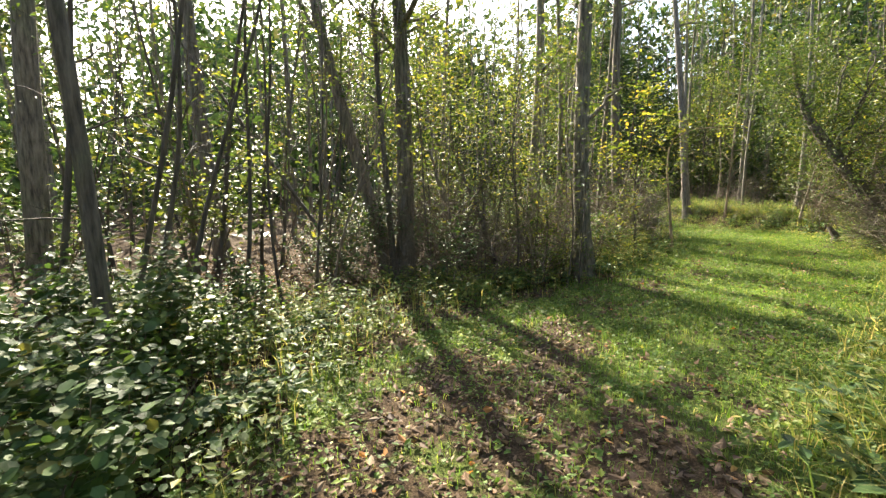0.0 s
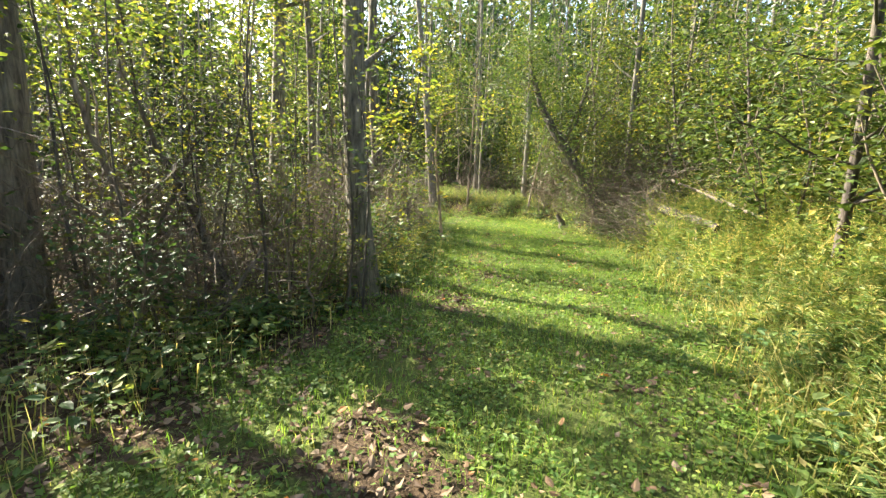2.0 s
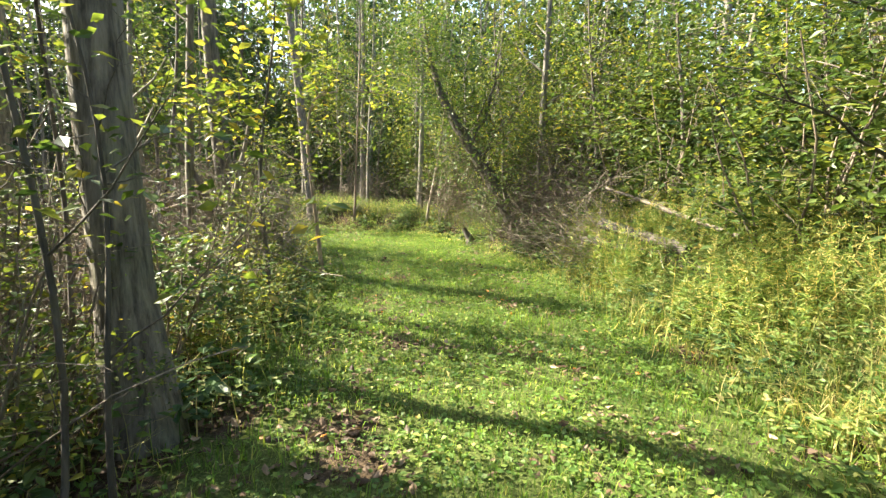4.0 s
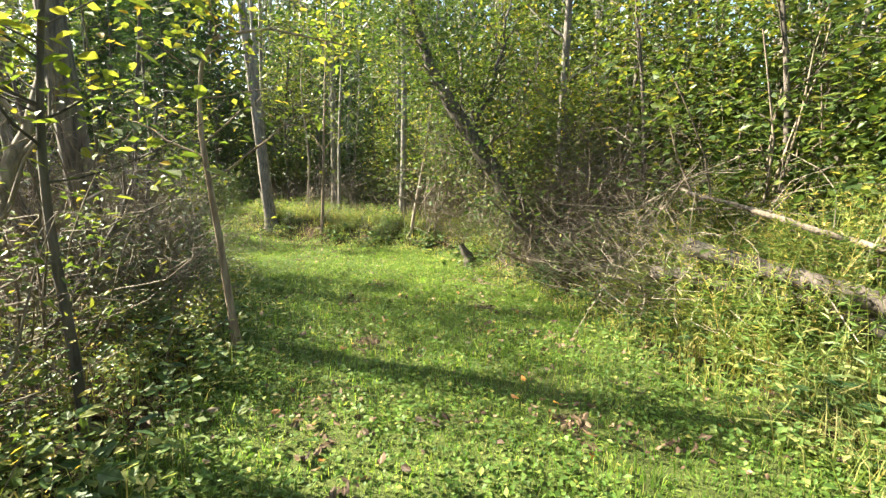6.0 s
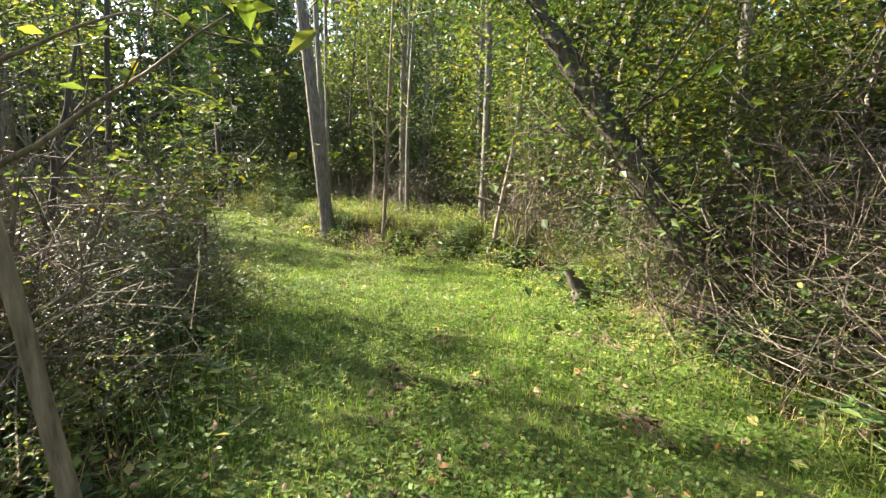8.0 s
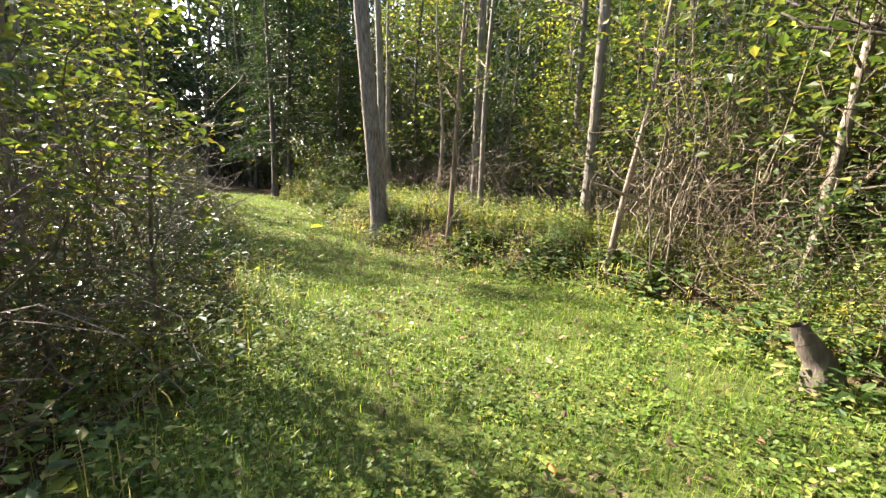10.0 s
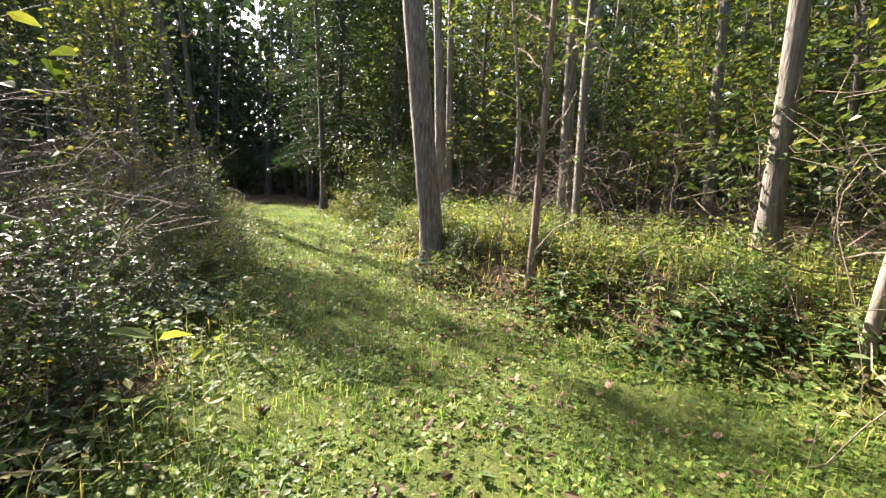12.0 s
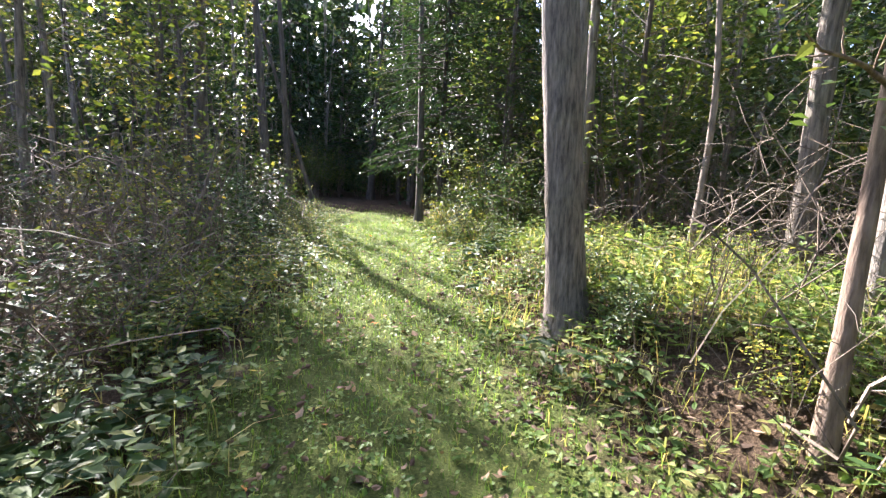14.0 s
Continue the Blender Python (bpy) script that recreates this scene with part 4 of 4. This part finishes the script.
for q, hh, tt in zip(p, h, tilt):
    s = np.linspace(0, 1, 4)[:, None]
    tube(stalks, q + np.concatenate([tt * hh * s ** 2, hh * s], 1), [0.0032, 0.003, 0.0025, 0.0018], 3)
tip = np.repeat(np.arange(len(p))[rng.random(len(p)) < 0.4], 14)
u = rng.uniform(0.86, 1.06, len(tip))
a = rng.uniform(0, 6.28, len(tip))
w = 0.09 * (1.1 - u)[:, None] * 4
q = p[tip] + np.stack([tilt[tip, 0] * h[tip] * u, tilt[tip, 1] * h[tip] * u, h[tip] * u], -1) + w * 0.25 * np.stack([np.cos(a), np.sin(a), 0 * a], -1)
leaves(plumes, LANCE, q, np.stack([np.cos(a), np.sin(a), rng.uniform(0.2, 1, len(a))], -1), unit(rng.normal(0, 0.5, q.shape) + (0, 0, 1)), rng.uniform(0.03, 0.07, len(a)))
stuff("verge_stalks", stalks, HERB, "thin upright stalks of tall weeds on the verge", "weeds")
stuff("verge_leaves", geo, HERB, "narrow green leaves of tall weeds on the verge", "weeds")
stuff("verge_plumes", plumes, STRAW, "straw-coloured seed plumes of tall weeds", "weeds")

# broad-leaved rosettes in the turf
p = scattered(26000, -2, 12, -1.5, 22, lambda x, y: np.clip(0.9 - beyond(x, y) / 0.5, 0, 1) * np.clip(2.0 * patchy(x, y, 2.1) - 0.6, 0.04, 1) * np.clip(1.2 - y / 30, 0.2, 1) * (1 - 0.5 * bare(x, y)))
k = np.repeat(np.arange(len(p)), 5)
a = rng.uniform(0, 6.28, len(k))
pos = p[k] + np.stack([0.015 * np.cos(a), 0.015 * np.sin(a), rng.uniform(0.015, 0.075, len(k))], -1)
geo = Geo()
leaves(geo, PLAIN, pos, np.stack([np.cos(a), np.sin(a), rng.normal(0.15, 0.25, len(k))], -1), unit(rng.normal(0, 0.3, pos.shape) + (0, 0, 1)), rng.uniform(0.025, 0.065, len(k)))
stuff("turf_weeds", geo, CLOVER, "small broad-leaved weeds growing in the turf", "weeds")

# bushy bright plants and nettles under the trees where the lane narrows
p = scattered(12000, 8.8, 15, 11.5, 25, lambda x, y: np.where(left_side(x, y), 0, np.clip((beyond(x, y) + 0.15) / 0.9, 0, 1) * np.clip((4.2 - beyond(x, y)) / 2, 0, 1)) * np.clip(2.4 * patchy(x, y, 1.7) - 0.6, 0.06, 1))
h = rng.uniform(0.06, 0.36, len(p)) * np.clip(0.4 + 0.35 * beyond(p[:, 0], p[:, 1]), 0.35, 1.4)
k = np.repeat(np.arange(len(p)), 8)
f = rng.uniform(0.3, 1, len(k))
a = rng.uniform(0, 6.28, len(k))
reach = rng.uniform(0.02, 0.1, len(k))
pos = p[k] + np.stack([reach * np.cos(a), reach * np.sin(a), h[k] * f], -1)
geo = Geo()
leaves(geo, OVATE, pos, np.stack([np.cos(a), np.sin(a), rng.normal(0.0, 0.3, len(k))], -1), unit(rng.normal(0, 0.3, pos.shape) + (0, 0, 1)), rng.uniform(0.03, 0.085, len(k)))
blades(geo, p, h, np.full(len(p), 0.006), np.full(len(p), 0.12), rng)
stuff("woodland_weeds", geo, HERB, "bright leafy woodland plants under the trees", "weeds")


def tussock(geo, seed, x, y, n, height):
    """A clump of long arching grass."""
    r = np.random.default_rng(seed)
    q = np.stack([r.normal(0, 0.2, n), r.normal(0, 0.2, n), np.zeros(n)], -1)
    h = height * r.uniform(0.4, 1.2, n)
    a = np.arctan2(q[:, 1], q[:, 0]) + r.normal(0, 0.9, n)
    d = np.stack([np.cos(a), np.sin(a), np.zeros(n)], -1)
    side = np.stack([-np.sin(a), np.cos(a), np.zeros(n)], -1)
    bow = r.uniform(0.3, 1.2, n)
    wide = r.uniform(0.003, 0.0065, n)
    rows = []
    for s in (0, 0.33, 0.66, 1.0):
        c = q + d * (h * bow * s ** 1.6)[:, None] + np.array([0, 0, 1.0]) * (h * (s - 0.5 * bow * s ** 2.4))[:, None]
        w = (wide * (1 - 0.85 * s))[:, None]
        rows += [c - side * w, c + side * w]
    v = np.stack(rows, 1) + np.array([x, y, float(rise(x, y))])
    base = (np.arange(n) * 8)[:, None]
    geo.add(v.reshape(-1, 3), np.concatenate([base + np.array([[i, i + 1, i + 3, i + 2]]) for i in (0, 2, 4)]))


geo = Geo()
r2 = np.random.default_rng(77)
for i, (cx, cy) in enumerate(edge_points(RIGHT, 0.3, 0.9, 7.5)):
    tussock(geo, 500 + i, cx + r2.uniform(0.15, 0.9), cy - r2.uniform(0.0, 0.6), 170, r2.uniform(0.4, 0.65))
for i, (cx, cy) in enumerate(edge_points(LEFT, 0.7, 9.5, 18)):
    tussock(geo, 600 + i, cx - r2.uniform(0.0, 0.3), cy, 60, r2.uniform(0.25, 0.4))
for i, (cx, cy) in enumerate(edge_points(RIGHT, 1.5, 13, 20)):
    tussock(geo, 700 + i, cx + r2.uniform(0.0, 0.5), cy, 60, r2.uniform(0.2, 0.4))
stuff("long_grass", geo, STRAW, "long arching green and straw grass at the edge", "grass")

# dead brush
def brush(name, n, cx, cy, sx, sy, zhi, material, label, seed, length=(0.35, 1.1), flat=0.6, curl=0.22):
    r = np.random.default_rng(seed)
    geo = Geo()
    for _ in range(n):
        b = np.array([cx + r.normal(0, sx), cy + r.normal(0, sy), 0.0])
        if beyond(b[0], b[1]) < 0.3:
            continue
        b[2] = zhi * r.beta(1.2, 2.0)
        e = unit(np.array([r.normal(), r.normal(), r.normal(0.3, flat)])) * r.uniform(*length)
        if b[2] + e[2] < 0.03:
            e[2] = -e[2]
        s = np.linspace(0, 1, 7)[:, None]
        bow = r.normal(0, curl, 3) * (s * (1 - s) * 4) + r.normal(0, curl * 0.4, 3) * np.sin(s * 6.28)
        q = b + (e * s + bow * np.linalg.norm(e)) + r.normal(0, 0.012, (7, 3))
        q[:, 2] = np.maximum(q[:, 2], 0.02)
        w = r.uniform(0.0015, 0.006) * (2 if r.random() < 0.08 else 1)
        tube(geo, q, np.linspace(w, w * 0.4, 7), 3)
    return stuff(name, geo, material, label, "brush")


brush("brush_tangle", 1400, 0.2, 7.4, 1.0, 0.5, 1.6, TWIG, "tangle of dead brown twigs in a thicket", 301, (0.4, 1.3), 1.1)
brush("brush_tangle", 1100, 4.0, 12.4, 0.7, 1.2, 1.8, TWIG, "tangle of dead brown twigs beside the grass", 302, (0.35, 1.2), 1.0)
brush("brush_tangle", 1400, 10.1, 10.7, 0.5, 0.8, 2.8, TWIG_DARK, "dead vines hanging round a leaning tree", 303, (0.4, 1.3), 1.3, 0.3)
brush("brush_tangle", 1700, 10.0, 9.4, 0.5, 0.7, 1.9, TWIG_DARK, "matted brown canes at the foot of a leaning tree", 310, (0.5, 1.6), 1.1, 0.3)
brush("brush_pile", 800, 9.3, 8.1, 0.45, 0.7, 1.2, DRY, "heap of bleached dead sticks", 304, (0.7, 1.8), 0.3, 0.12)
brush("brush_tangle", 650, 11.9, 13.5, 0.55, 0.7, 2.0, TWIG, "dry vines and canes beside a leaning pole", 305, (0.4, 1.4), 1.5, 0.25)
brush("brush_tangle", 700, 5.0, 12.1, 0.35, 0.9, 1.5, TWIG, "bare brown canes along the hedge", 312, (0.4, 1.2), 1.2)
brush("brush_tangle", 1000, 5.9, 14.4, 0.5, 1.4, 1.9, TWIG, "dead twigs in a dense hedge-like thicket", 306)
brush("brush_tangle", 700, 11.8, 19.0, 0.9, 1.6, 1.9, TWIG, "dead canes in the undergrowth", 307, (0.5, 1.4), 1.4)
brush("brush_tangle", 700, 2.6, 9.9, 0.8, 0.6, 1.2, TWIG, "brown twigs behind the trees at the edge", 308, (0.35, 1.2), 1.0)
brush("brush_tangle", 600, 11.3, 16.6, 0.8, 1.8, 0.7, DRY, "dry broken canes lying among woodland plants", 311, (0.25, 0.8), 0.7, 0.2)
brush("brush_tangle", 700, 6.1, 18.5, 0.6, 2.0, 1.8, TWIG, "dead twigs in shaded thicket", 309)


def drape(name, n, line, fall, material, label, seed):
    """Fine dead tendrils hanging in a curtain from a leaning stem."""
    r = np.random.default_rng(seed)
    geo = Geo()
    top = at_line(np.array(line, float), r.uniform(0, 1, n)) + r.normal(0, 0.16, (n, 3))
    for b in top:
        ln = min(r.uniform(*fall), b[2] - 0.05)
        s = np.linspace(0, 1, 7)[:, None]
        sway = r.normal(0, 0.3, 3) * (1, 1, 0) * s + r.normal(0, 0.12, 3) * np.sin(s * 5.0)
        w = r.uniform(0.0015, 0.005)
        tube(geo, b - np.array([0, 0, ln]) * s + sway * ln + r.normal(0, 0.012, (7, 3)), np.linspace(w, w * 0.4, 7), 3)
    return stuff(name, geo, material, label, "brush")


LEAN = [(10.3, 10.05, 0.5), (9.93, 10.66, 1.3), (9.39, 11.59, 2.85), (9.15, 12.2, 3.7)]
drape("hanging_vines", 420, LEAN[:3], (0.15, 0.9), TWIG_DARK, "curtain of dead brown tendrils on a leaning trunk", 320)
drape("hanging_vines", 110, [(11.4, 14.4, 1.2), (11.8, 13.8, 2.4), (12.3, 13.2, 2.8)], (0.4, 1.6), TWIG, "pale dead tendrils hanging over a dry sapling", 321)

r5 = np.random.default_rng(55)
geo = Geo()
for cx, cy, cz, sx, sz, n in ((9.3, 12.0, 2.3, 0.4, 0.45, 1500), (9.2, 12.3, 3.2, 0.5, 0.5, 1500), (9.9, 10.6, 1.9, 0.5, 0.6, 1100), (10.6, 10.3, 2.6, 0.6, 0.6, 1400), (10.2, 9.6, 1.0, 0.5, 0.5, 700), (9.9, 11.4, 3.2, 0.5, 0.5, 1400)):
    q = np.repeat(r5.normal(0, 1, (n // 5, 3)) * (sx, sx, sz) + (cx, cy, cz), 5, 0) + r5.normal(0, 0.06, (n // 5 * 5, 3))
    q = q[(q[:, 2] > 0.15) & (beyond(q[:, 0], q[:, 1]) > 0.1 - 0.25 * q[:, 2])]
    a = r5.uniform(0, 6.28, len(q))
    leaves(geo, OVATE, q, np.stack([np.cos(a), np.sin(a), r5.normal(-0.4, 0.3, len(q))], -1), unit(r5.normal(0, 0.4, q.shape) + (0, 0, 1)), r5.uniform(0.03, 0.085, len(q)))
stuff("vine_leaves", geo, LEAF_YELLOW, "yellow-green vine leaves over a leaning tree", "vine")

# far wood
rng = np.random.default_rng(21)
wood, geo, big = Geo(), Geo(), Geo()
for i in range(1130):
    a, r = rng.uniform(0, 6.28), rng.uniform(17, 62)
    x, y = 4 + r * math.cos(a), 14 + r * math.sin(a)
    if i >= 900:
        x, y = rng.uniform(16, 44), rng.uniform(-2, 52)
    elif i >= 760:
        x, y = rng.uniform(-28, 18), rng.uniform(41, 60)
    elif i >= 700:
        x, y = rng.uniform(-32, -4), rng.uniform(11, 52)
    if i >= 700:
        r = math.hypot(x - 4, y - 14)
    if beyond(x, y) < 3:
        continue
    h = rng.uniform(8, 16) if i < 760 else rng.uniform(14, 22)
    tube(wood, stem_line(rng, (x, y, -0.2), (rng.normal(0, 0.05), rng.normal(0, 0.05)), h, 0.01, 6), np.linspace(rng.uniform(0.05, 0.14), 0.025, 6), 5)
    near = r < 36
    n = 58 if near else (64 if i >= 760 and x > -2 else 32)
    z = np.concatenate([h * rng.uniform(0.1, 1.05, n), rng.uniform(0, 3.5, n // 2)])
    c = np.stack([x + rng.normal(0, 1.4, len(z)), y + rng.normal(0, 1.4, len(z)), z], -1)
    c = np.repeat(c, 3, 0) + rng.normal(0, 0.4, (3 * len(c), 3))
    fx, fy = c[:, 0] + SHADE[0] * c[:, 2], c[:, 1] + SHADE[1] * c[:, 2]
    c = c[(beyond(fx, fy) > 0.3) | (fy > 26) | (rng.random(len(c)) < 0.16)]
    leaves(geo if near else big, PLAIN, c, rng.normal(0, 1, c.shape), unit(rng.normal(0, 0.7, c.shape) + (0, 0, 1)), rng.uniform(0.27, 0.48, len(c)) * (1 if near else 2.7))
stuff("far_trunks", wood, BARK, "grey trunks deep in the wood", "trees")
# Takes the dark leaf colour to stand in for shade under a closed canopy.
stuff("far_foliage", geo, LEAF_DARK, "foliage deep in the wood, coloured dark for shade", "foliage")
stuff("distant_foliage", big, LEAF_DARK, "dark distant foliage of the wood", "foliage")
